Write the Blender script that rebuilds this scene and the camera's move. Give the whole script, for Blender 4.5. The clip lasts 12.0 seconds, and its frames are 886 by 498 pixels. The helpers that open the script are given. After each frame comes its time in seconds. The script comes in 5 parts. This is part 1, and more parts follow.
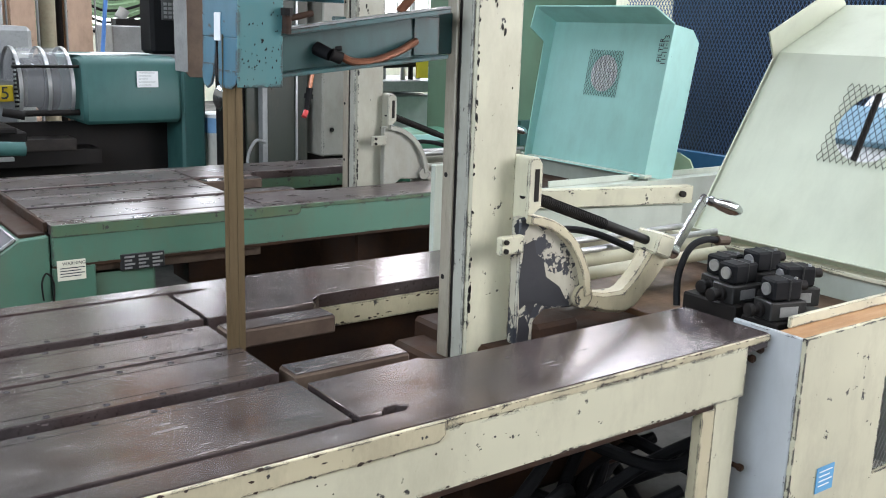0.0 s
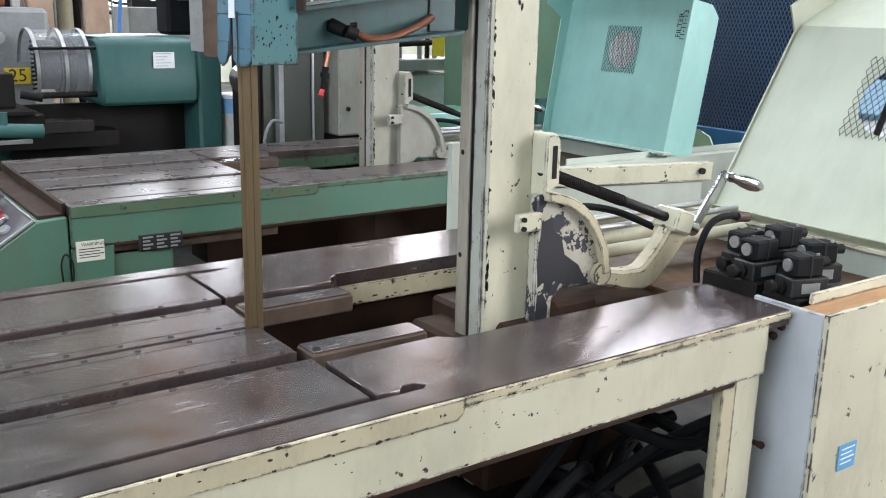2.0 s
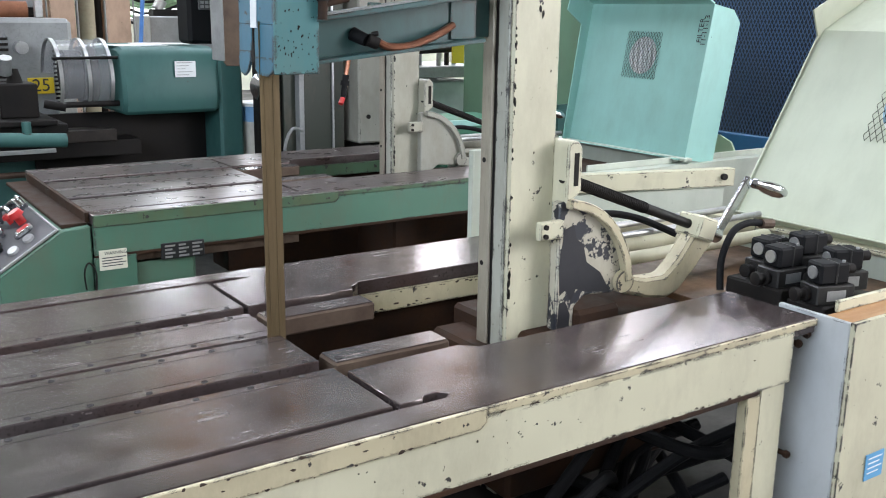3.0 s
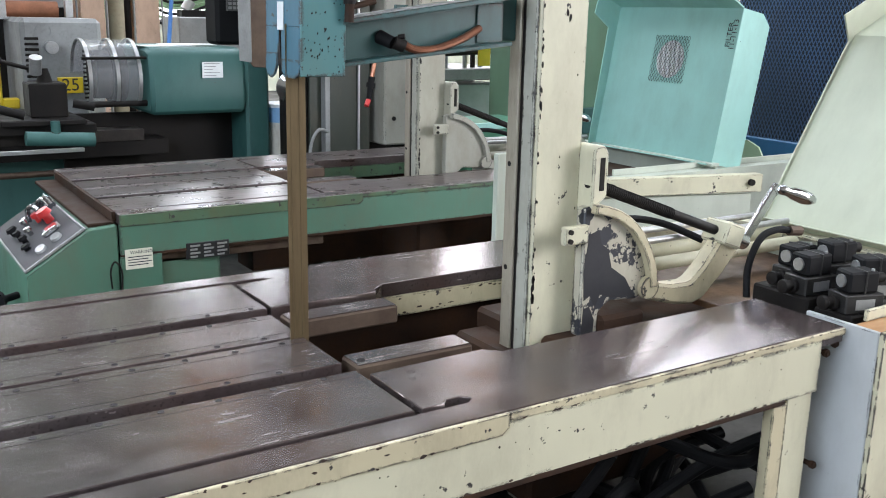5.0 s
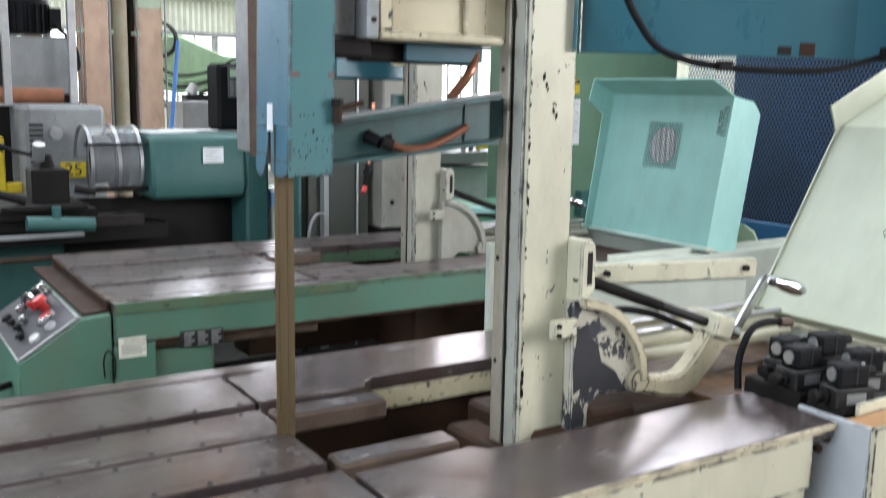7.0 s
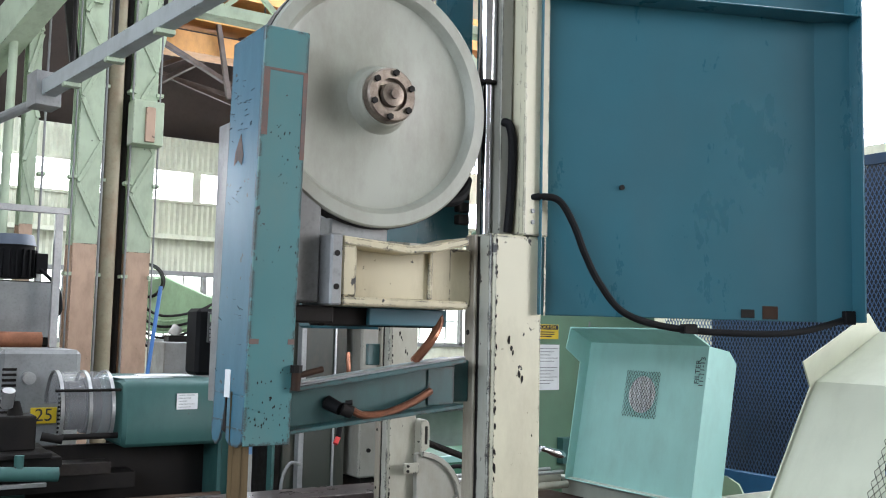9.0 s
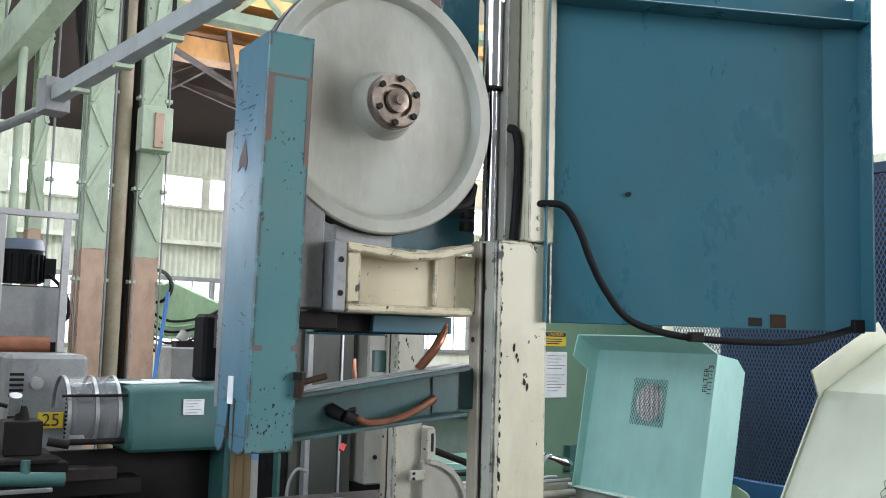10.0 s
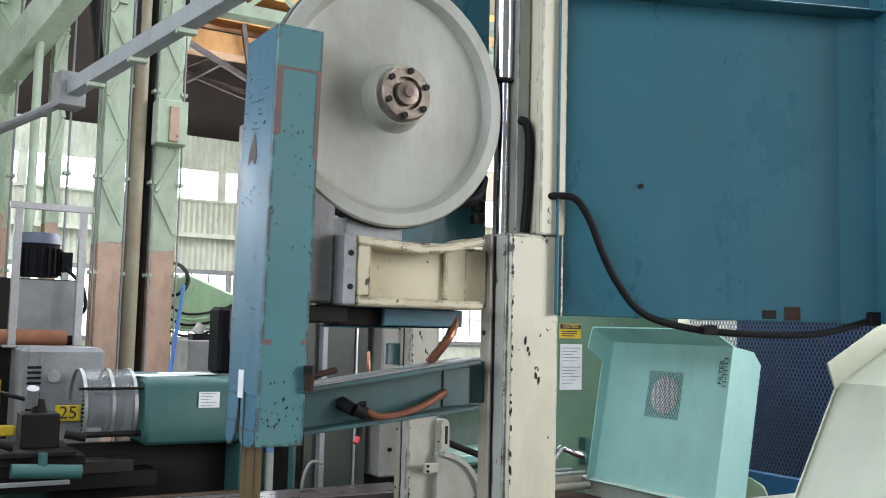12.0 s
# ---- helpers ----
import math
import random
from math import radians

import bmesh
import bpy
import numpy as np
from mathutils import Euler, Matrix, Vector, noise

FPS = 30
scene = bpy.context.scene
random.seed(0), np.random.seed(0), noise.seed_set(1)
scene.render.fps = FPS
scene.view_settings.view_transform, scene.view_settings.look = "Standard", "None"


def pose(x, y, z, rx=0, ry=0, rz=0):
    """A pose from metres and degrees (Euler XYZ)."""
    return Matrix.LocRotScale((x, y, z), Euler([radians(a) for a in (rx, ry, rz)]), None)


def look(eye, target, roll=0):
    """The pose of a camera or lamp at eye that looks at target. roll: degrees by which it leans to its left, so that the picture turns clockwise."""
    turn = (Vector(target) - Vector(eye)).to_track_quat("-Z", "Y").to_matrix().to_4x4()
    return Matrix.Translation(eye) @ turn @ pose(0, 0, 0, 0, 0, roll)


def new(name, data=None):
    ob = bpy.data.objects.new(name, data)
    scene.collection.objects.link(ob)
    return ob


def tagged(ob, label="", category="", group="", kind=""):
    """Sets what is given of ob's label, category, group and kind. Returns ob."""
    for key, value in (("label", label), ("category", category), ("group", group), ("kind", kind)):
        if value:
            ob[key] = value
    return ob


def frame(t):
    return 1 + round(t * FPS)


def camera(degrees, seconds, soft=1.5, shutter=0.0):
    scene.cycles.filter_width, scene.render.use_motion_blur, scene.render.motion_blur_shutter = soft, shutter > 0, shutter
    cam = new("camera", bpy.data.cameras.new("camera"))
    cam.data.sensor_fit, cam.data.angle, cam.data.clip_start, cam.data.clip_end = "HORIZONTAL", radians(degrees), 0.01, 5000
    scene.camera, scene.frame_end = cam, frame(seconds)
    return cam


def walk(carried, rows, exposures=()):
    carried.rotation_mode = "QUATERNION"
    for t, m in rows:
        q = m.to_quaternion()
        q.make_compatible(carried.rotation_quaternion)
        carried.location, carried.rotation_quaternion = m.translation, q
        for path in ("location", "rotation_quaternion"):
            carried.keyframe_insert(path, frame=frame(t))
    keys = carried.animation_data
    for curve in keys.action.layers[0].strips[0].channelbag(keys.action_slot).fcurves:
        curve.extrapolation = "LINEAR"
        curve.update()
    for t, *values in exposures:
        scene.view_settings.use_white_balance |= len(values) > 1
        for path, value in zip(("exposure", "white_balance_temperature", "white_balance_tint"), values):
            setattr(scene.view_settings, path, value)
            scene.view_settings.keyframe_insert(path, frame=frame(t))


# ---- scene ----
cam = camera(50.0, 12.0, 1.0, 0.5)
PATH = [
    (0.0, pose(-0.789, -1.717, 1.423, 76.97, -1.90, -36.17)),
    (0.5, pose(-0.790, -1.710, 1.419, 76.67, -1.95, -35.95)),
    (1.0, pose(-0.788, -1.708, 1.416, 76.24, -1.74, -35.77)),
    (1.5, pose(-0.786, -1.709, 1.414, 75.91, -1.31, -35.55)),
    (2.0, pose(-0.782, -1.709, 1.416, 75.74, -1.31, -35.21)),
    (2.5, pose(-0.783, -1.707, 1.418, 75.88, -1.17, -34.71)),
    (3.0, pose(-0.783, -1.702, 1.419, 76.09, -0.85, -34.12)),
    (3.5, pose(-0.787, -1.697, 1.420, 76.26, -0.74, -33.70)),
    (5.5, pose(-0.776, -1.696, 1.421, 76.20, -1.30, -32.34)),
    (6.0, pose(-0.774, -1.697, 1.422, 76.40, -1.43, -32.37)),
    (6.5, pose(-0.775, -1.704, 1.436, 77.06, -1.26, -32.51)),
    (7.0, pose(-0.753, -1.715, 1.464, 80.74, -1.06, -32.36)),
    (7.5, pose(-0.731, -1.729, 1.496, 87.86, -1.10, -32.68)),
    (7.7, pose(-0.723, -1.727, 1.501, 89.66, -0.95, -32.96)),
    (9.5, pose(-0.690, -1.712, 1.526, 95.26, -1.57, -32.89)),
    (10.0, pose(-0.683, -1.710, 1.525, 95.26, -1.54, -32.62)),
    (10.5, pose(-0.676, -1.710, 1.524, 94.88, -1.83, -32.40)),
    (11.0, pose(-0.672, -1.709, 1.524, 94.63, -2.07, -32.28)),
    (11.5, pose(-0.670, -1.709, 1.525, 94.56, -1.90, -32.03)),
    (12.0, pose(-0.669, -1.710, 1.528, 94.76, -1.43, -31.63)),
]
walk(cam, PATH, [(0, 0.08), (6.5, 0.06), (8.5, -0.16), (12, -0.16)])

# ---- light ----
world = bpy.data.worlds.new("sky")
scene.world = world
world.use_nodes = True
_n = world.node_tree.nodes
_sky = _n.new("ShaderNodeTexSky")
_sky.sky_type = "NISHITA"
_sky.sun_disc = False
_sky.sun_elevation, _sky.sun_rotation = radians(48), radians(120)
world.node_tree.links.new(_sky.outputs[0], _n["Background"].inputs[0])
_n["Background"].inputs[1].default_value = 0.06


def area(name, eye, target, sx, sy, watts, colour=(1, 1, 1)):
    d = bpy.data.lights.new(name, "AREA")
    d.shape, d.size, d.size_y, d.energy, d.color = "RECTANGLE", sx, sy, watts, colour
    ob = new(name, d)
    ob.matrix_world = look(eye, target)
    return ob


COOL = (0.93, 1.0, 1.10)
area("skylight_lamp", (2, 1, 8.9), (2, 1, 0), 14, 3.0, 720, COOL)
area("skylight_lamp", (2, 9, 8.9), (2, 9, 0), 16, 3.0, 2300, COOL)
area("gate_lamp", (4.6, -4.3, 2.6), (1.0, 0, 1.0), 3.6, 3.2, 620, (1.0, 1.0, 1.05))
area("window_lamp", (-4.7, -1.6, 3.1), (1.2, 0, 1.0), 5.0, 2.2, 410, (0.84, 0.95, 1.10))
area("window_lamp", (2, 14.6, 3.98), (2, 8, 1.0), 14.0, 0.7, 500, COOL)
area("window_lamp", (13.6, 4, 6.5), (3, 2, 1.0), 18.0, 3.2, 1000, COOL)

# ---- materials ----
MATS = {}


def nodes_of(name):
    m = bpy.data.materials.new(name)
    m.use_nodes = True
    return m, m.node_tree.nodes, m.node_tree.links, m.node_tree.nodes["Principled BSDF"]


def ramp(nt, lk, src, stops):
    r = nt.new("ShaderNodeValToRGB")
    while len(r.color_ramp.elements) < len(stops):
        r.color_ramp.elements.new(0.5)
    for e, (p, c) in zip(r.color_ramp.elements, stops):
        e.position, e.color = p, (*c, 1) if len(c) == 3 else c
    lk.new(src, r.inputs[0])
    return r


def noise_tex(nt, lk, scale, detail=4, rough=0.6, stretch=(1, 1, 1)):
    tc, mp, n = nt.new("ShaderNodeTexCoord"), nt.new("ShaderNodeMapping"), nt.new("ShaderNodeTexNoise")
    mp.inputs["Scale"].default_value = stretch
    lk.new(tc.outputs["Object"], mp.inputs[0])
    lk.new(mp.outputs[0], n.inputs["Vector"])
    n.inputs["Scale"].default_value, n.inputs["Detail"].default_value, n.inputs["Roughness"].default_value = scale, detail, rough
    return n


def mix(nt, lk, fac, a, b):
    m = nt.new("ShaderNodeMix")
    m.data_type = "RGBA"
    for sock, v in ((m.inputs[0], fac), (m.inputs[6], a), (m.inputs[7], b)):
        if isinstance(v, (int, float)):
            sock.default_value = v
        elif isinstance(v, tuple):
            sock.default_value = (*v, 1)
        else:
            lk.new(v, sock)
    return m.outputs[2]


def paint(name, col, chip=(0.03, 0.027, 0.025), amount=0.3, rough=0.38, dirt=0.25, chip_scale=28.0, edge=True, dirt_col=(0.12, 0.09, 0.06)):
    """Machine enamel: mottled tone, grime, chips down to dark metal, most of them along worn edges."""
    if name in MATS:
        return MATS[name]
    m, nt, lk, b = nodes_of(name)
    tone = noise_tex(nt, lk, 2.2, 3)
    col2 = tuple(c * 0.86 for c in col)
    c1 = mix(nt, lk, ramp(nt, lk, tone.outputs[0], [(0.35, (0, 0, 0)), (0.65, (1, 1, 1))]).outputs[0], col, col2)
    grime = noise_tex(nt, lk, 6.0, 8, 0.7, (1, 1, 0.45))
    g = ramp(nt, lk, grime.outputs[0], [(0.46, (0, 0, 0)), (0.74, (dirt, dirt, dirt))]).outputs[0]
    c2 = mix(nt, lk, g, c1, dirt_col)
    ch = noise_tex(nt, lk, chip_scale, 5, 0.62)
    lo = 0.748 - amount * 0.20
    cm = ramp(nt, lk, ch.outputs[0], [(lo, (0, 0, 0)), (lo + 0.015, (1, 1, 1))]).outputs[0]
    if edge:
        geo = nt.new("ShaderNodeNewGeometry")
        bev = nt.new("ShaderNodeBevel")
        bev.inputs["Radius"].default_value = 0.011
        bev.samples = 10
        dt = nt.new("ShaderNodeVectorMath")
        dt.operation = "DOT_PRODUCT"
        lk.new(geo.outputs["Normal"], dt.inputs[0])
        lk.new(bev.outputs[0], dt.inputs[1])
        em = ramp(nt, lk, dt.outputs["Value"], [(0.90, (1, 1, 1)), (0.998, (0, 0, 0))]).outputs[0]
        wn = noise_tex(nt, lk, 22.0, 6, 0.66)
        mad = nt.new("ShaderNodeMath")
        mad.operation = "MULTIPLY_ADD"
        mad.inputs[1].default_value = 0.20
        lk.new(em, mad.inputs[0]), lk.new(wn.outputs[0], mad.inputs[2])
        lim = 0.742 - amount * 0.20
        mul = nt.new("ShaderNodeMath")
        mul.operation = "MULTIPLY"
        wm = ramp(nt, lk, mad.outputs[0], [(lim, (0, 0, 0)), (lim + 0.006, (1, 1, 1))]).outputs[0]
        lk.new(wm, mul.inputs[0])
        mul.inputs[1].default_value = 1.0
        mx = nt.new("ShaderNodeMath")
        mx.operation = "MAXIMUM"
        lk.new(mul.outputs[0], mx.inputs[0]), lk.new(cm, mx.inputs[1])
        cm = mx.outputs[0]
    c3 = mix(nt, lk, cm, c2, chip)
    lk.new(c3, b.inputs["Base Color"])
    rr = ramp(nt, lk, grime.outputs[0], [(0.3, (rough,) * 3), (0.8, (min(1, rough + 0.25),) * 3)])
    lk.new(rr.outputs[0], b.inputs["Roughness"])
    bp = nt.new("ShaderNodeBump")
    bp.inputs["Strength"].default_value, bp.inputs["Distance"].default_value = 0.12, 0.004
    bn = noise_tex(nt, lk, 14.0, 3)
    lk.new(bn.outputs[0], bp.inputs["Height"])
    lk.new(bp.outputs[0], b.inputs["Normal"])
    MATS[name] = m
    return m


def metal(name, col, col2, rough=0.35, metallic=0.8, scale=7.0, stretch=(1, 1, 1), bump=0.1, swing=0.25, fine_by=14):
    """Bare or oily metal with stains at two scales."""
    if name in MATS:
        return MATS[name]
    m, nt, lk, b = nodes_of(name)
    big, fine = noise_tex(nt, lk, scale, 6, 0.65, stretch), noise_tex(nt, lk, scale * fine_by, 4, 0.7, stretch)
    c1 = mix(nt, lk, ramp(nt, lk, big.outputs[0], [(0.35, (0, 0, 0)), (0.68, (1, 1, 1))]).outputs[0], col, col2)
    c2 = mix(nt, lk, ramp(nt, lk, fine.outputs[0], [(0.5, (0, 0, 0)), (0.75, (0.35, 0.35, 0.35))]).outputs[0], c1, tuple(c * 0.4 for c in col2))
    lk.new(c2, b.inputs["Base Color"])
    b.inputs["Metallic"].default_value = metallic
    rr = ramp(nt, lk, big.outputs[0], [(0.3, (rough * (1 - swing),) * 3), (0.72, (min(1, rough * (1 + 1.6 * swing)),) * 3)])
    lk.new(rr.outputs[0], b.inputs["Roughness"])
    bp = nt.new("ShaderNodeBump")
    bp.inputs["Strength"].default_value, bp.inputs["Distance"].default_value = bump, 0.002
    lk.new(fine.outputs[0], bp.inputs["Height"])
    lk.new(bp.outputs[0], b.inputs["Normal"])
    MATS[name] = m
    return m


def table_steel(name="oiled table steel", worn=0.0):
    """Oil-stained machined steel: broad brown stains, smudges and fine scratches along x."""
    m, nt, lk, b = nodes_of(name)
    big, mid = noise_tex(nt, lk, 3.0, 3, 0.5), noise_tex(nt, lk, 9.0, 5, 0.62)
    scr, dots = noise_tex(nt, lk, 90.0, 2, 0.5, (0.06, 1, 1)), noise_tex(nt, lk, 150.0, 4, 0.6)
    c1 = mix(nt, lk, ramp(nt, lk, big.outputs[0], [(0.35, (0, 0, 0)), (0.65, (1, 1, 1))]).outputs[0], (0.105, 0.072, 0.066), (0.066, 0.054, 0.056))
    c2 = mix(nt, lk, ramp(nt, lk, mid.outputs[0], [(0.40, (0, 0, 0)), (0.68, (0.75, 0.75, 0.75))]).outputs[0], c1, (0.150, 0.128, 0.124))
    c3 = mix(nt, lk, ramp(nt, lk, dots.outputs[0], [(0.55, (0, 0, 0)), (0.72, (0.7, 0.7, 0.7))]).outputs[0], c2, (0.03, 0.022, 0.02))
    lk.new(c3, b.inputs["Base Color"])
    b.inputs["Metallic"].default_value = 0.5
    b.inputs["Specular IOR Level"].default_value = 0.75
    add = nt.new("ShaderNodeMath")
    add.operation = "ADD"
    r1 = ramp(nt, lk, mid.outputs[0], [(0.32, (0.145 + worn,) * 3), (0.66, (0.235 + worn,) * 3)])
    r2 = ramp(nt, lk, scr.outputs[0], [(0.45, (0.0,) * 3), (0.7, (0.06,) * 3)])
    lk.new(r1.outputs[0], add.inputs[0]), lk.new(r2.outputs[0], add.inputs[1])
    lk.new(add.outputs[0], b.inputs["Roughness"])
    return m


def plain(name, col, rough=0.5, metallic=0.0, emit=0.0):
    if name in MATS:
        return MATS[name]
    m, nt, lk, b = nodes_of(name)
    n = noise_tex(nt, lk, 9.0, 5)
    c = mix(nt, lk, ramp(nt, lk, n.outputs[0], [(0.35, (0, 0, 0)), (0.7, (1, 1, 1))]).outputs[0], col, tuple(v * 0.8 for v in col))
    lk.new(c, b.inputs["Base Color"])
    b.inputs["Roughness"].default_value, b.inputs["Metallic"].default_value = rough, metallic
    if emit:
        b.inputs["Emission Color"].default_value = (*col, 1)
        b.inputs["Emission Strength"].default_value = emit
    MATS[name] = m
    return m


CREAM = paint("cream enamel", (0.59, 0.565, 0.415), amount=0.40, dirt=0.3)
CREAM_D = paint("cream casting enamel", (0.54, 0.48, 0.325), amount=0.42, dirt=0.5)
SECTOR = paint("worn sector enamel", (0.47, 0.44, 0.35), amount=0.95, chip_scale=16.0, dirt=0.4, chip=(0.018, 0.020, 0.028))
PALE = paint("pale grey green sheet", (0.48, 0.52, 0.45), amount=0.08, dirt=0.2, edge=False)
LIDC = paint("cream green lid sheet", (0.52, 0.55, 0.43), amount=0.03, dirt=0.16, rough=0.42, edge=False)
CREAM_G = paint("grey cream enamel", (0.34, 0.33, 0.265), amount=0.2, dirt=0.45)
RAILF = paint("rubbed grey enamel", (0.40, 0.40, 0.34), amount=0.5, dirt=0.6, chip_scale=20.0)
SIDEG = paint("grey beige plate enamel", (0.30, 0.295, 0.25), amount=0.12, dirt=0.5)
RAILW = metal("worn dirty cream rail", (0.36, 0.33, 0.26), (0.20, 0.155, 0.12), 0.45, 0.15, 5.0, (1, 1, 0.22))
GREY = paint("blue grey sheet", (0.50, 0.52, 0.53), amount=0.15, dirt=0.2)
GUARDF = paint("teal guard front enamel", (0.058, 0.182, 0.190), amount=0.34, rough=0.32, dirt=0.35, dirt_col=(0.12, 0.16, 0.13))
RUSTY = metal("dull rust bloom", (0.16, 0.085, 0.065), (0.11, 0.10, 0.095), 0.7, 0.0, 30.0)
BLUE = paint("blue guard enamel", (0.034, 0.140, 0.208), amount=0.30, rough=0.3, dirt=0.3, dirt_col=(0.05, 0.06, 0.05))
BLUEDOOR = paint("deep blue door enamel", (0.028, 0.122, 0.160), amount=0.0, rough=0.22, dirt=0.12, edge=False, dirt_col=(0.03, 0.09, 0.10))
TEAL = paint("teal lid enamel", (0.33, 0.60, 0.55), amount=0.04, rough=0.35, dirt=0.18, edge=False)
GREEN = paint("machine green enamel", (0.075, 0.175, 0.122), amount=0.2, rough=0.35, dirt=0.4)
LATHEG = paint("lathe green enamel", (0.035, 0.115, 0.105), amount=0.05, rough=0.48, dirt=0.3, dirt_col=(0.02, 0.04, 0.04))
COLG = paint("hall column pale green", (0.50, 0.60, 0.44), amount=0.14, rough=0.5, dirt=0.4, chip_scale=9)
COLP = paint("hall column peach", (0.58, 0.40, 0.29), amount=0.2, rough=0.55, dirt=0.4, chip_scale=9)
WHEELP = paint("grey wheel enamel", (0.345, 0.355, 0.30), amount=0.03, rough=0.34, dirt=0.45, edge=False)
STEEL = table_steel()
STEEL_D = table_steel("dull table steel", 0.10)
STEELSIDE = metal("rusty machined edge", (0.055, 0.033, 0.023), (0.12, 0.085, 0.06), 0.55, 0.4, 9.0)
CHROME = metal("chromed steel", (0.62, 0.63, 0.65), (0.45, 0.45, 0.46), 0.16, 1.0, 9.0)
# Oily iron; also painted shade below the headstock and under the throat.
DARK = metal("black oily iron and painted shade", (0.007, 0.006, 0.006), (0.018, 0.015, 0.013), 0.6, 0.1, 8.0)
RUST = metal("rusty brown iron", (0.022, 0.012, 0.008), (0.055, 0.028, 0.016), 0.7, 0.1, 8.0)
BAND = metal("brown saw band", (0.19, 0.14, 0.075), (0.12, 0.086, 0.048), 0.38, 0.6, 5.0, (1, 1, 0.1))
COPPER = metal("brown copper hose", (0.32, 0.13, 0.07), (0.16, 0.07, 0.045), 0.3, 0.6, 12.0)
SCREWD = plain("dark recessed screw", (0.02, 0.018, 0.018), 0.8)
GREENLIP = paint("worn green lip", (0.065, 0.125, 0.07), amount=0.55, rough=0.5, dirt=0.9, dirt_col=(0.10, 0.10, 0.04))
RUBBER = plain("black rubber", (0.005, 0.005, 0.006), 0.7)
for _m in (RUBBER, DARK, RUST):
    _m.node_tree.nodes["Principled BSDF"].inputs["Specular IOR Level"].default_value = 0.22
# Arm blue darkened for the flanges' shade as well as oily grime.
ARMB = paint("oily shaded blue arm enamel", (0.030, 0.090, 0.090), amount=0.15, rough=0.3, dirt=0.8, dirt_col=(0.02, 0.03, 0.03))
GREYCAST = metal("grey painted casting", (0.27, 0.28, 0.28), (0.20, 0.20, 0.20), 0.45, 0.1, 5.0)
CONCRETE = metal("oily concrete", (0.07, 0.065, 0.058), (0.035, 0.032, 0.03), 0.7, 0.0, 2.0)
TRAY = metal("rusty oil tray", (0.13, 0.065, 0.028), (0.04, 0.02, 0.011), 0.5, 0.0, 6.0)
TRUSS = metal("brown roof steel", (0.10, 0.075, 0.065), (0.06, 0.045, 0.04), 0.7, 0.0, 3.0)
WOOD = metal("orange brown board", (0.42, 0.23, 0.10), (0.34, 0.17, 0.07), 0.5, 0.0, 4.0, (1, 6, 1))
PAPER = plain("white paper", (0.78, 0.80, 0.80), 0.6)
INK = plain("dark ink", (0.03, 0.03, 0.04), 0.6)
YELLOW = plain("yellow enamel", (0.72, 0.52, 0.03), 0.45)
BLUEPAPER = plain("blue label", (0.12, 0.36, 0.62), 0.5)
RED = plain("red plastic", (0.55, 0.03, 0.03), 0.35)
ALU = metal("brushed aluminium", (0.50, 0.50, 0.50), (0.38, 0.38, 0.38), 0.35, 0.7, 8.0)
WHITEP = paint("white plastic drum", (0.55, 0.53, 0.47), amount=0.2, dirt=0.6, edge=False)
NAVY = paint("navy cabinet enamel", (0.022, 0.06, 0.12), amount=0.05, rough=0.4, dirt=0.3)
ORANGE = paint("orange crane enamel", (0.56, 0.27, 0.08), amount=0.1, rough=0.5, dirt=0.4)
ROOFD = metal("dark roof boards", (0.045, 0.033, 0.03), (0.075, 0.055, 0.05), 0.8, 0.0, 1.0)
WALLB = paint("grey brown wall", (0.22, 0.21, 0.19), amount=0.1, rough=0.7, dirt=0.3, edge=False, chip_scale=4)
WALLC = paint("pale corrugated wall", (0.66, 0.69, 0.56), amount=0.08, rough=0.6, dirt=0.3, edge=False, chip_scale=4)
GLOW = plain("window daylight", (0.93, 0.92, 1.0), 0.5, 0.0, 8.0)
PANE = plain("wired pane daylight", (0.80, 0.86, 0.82), 0.4, 0.0, 3.0)
CLEAR = bpy.data.materials.new("clear plastic")
CLEAR.use_nodes = True
_b = CLEAR.node_tree.nodes["Principled BSDF"]
_b.inputs["Base Color"].default_value = (0.55, 0.56, 0.58, 1)
_b.inputs["Roughness"].default_value, _b.inputs["Alpha"].default_value = 0.15, 0.16


# ---- mesh tools ----
def box(bm, x0, x1, y0, y1, z0, z1, bev=0.002, m=None):
    r = bmesh.ops.create_cube(bm, size=1.0)
    vs = r["verts"]
    for v in vs:
        v.co = Vector(((x0 + x1) / 2 + v.co.x * (x1 - x0), (y0 + y1) / 2 + v.co.y * (y1 - y0), (z0 + z1) / 2 + v.co.z * (z1 - z0)))
    if m is not None:
        bmesh.ops.transform(bm, matrix=m, verts=vs)
    if bev:
        es = list({e for v in vs for e in v.link_edges})
        bmesh.ops.bevel(bm, geom=es, offset=bev, segments=1, affect="EDGES", clamp_overlap=True)
    return bm


def cyl(bm, p0, p1, r0, r1=None, seg=24, caps=True):
    p0, p1 = Vector(p0), Vector(p1)
    d = p1 - p0
    m = Matrix.Translation((p0 + p1) / 2) @ d.to_track_quat("Z", "Y").to_matrix().to_4x4()
    bmesh.ops.create_cone(bm, cap_ends=caps, segments=seg, radius1=r0, radius2=r0 if r1 is None else r1, depth=d.length, matrix=m)
    return bm


def spline(pts, n=8):
    pts = [Vector(p) for p in pts]
    out = []
    for i in range(len(pts) - 1):
        a, b, c, d = pts[max(i - 1, 0)], pts[i], pts[i + 1], pts[min(i + 2, len(pts) - 1)]
        for k in range(n):
            t = k / n
            out.append(0.5 * ((2 * b) + (c - a) * t + (2 * a - 5 * b + 4 * c - d) * t * t + (3 * b - a - 3 * c + d) * t ** 3))
    return out + [pts[-1]]


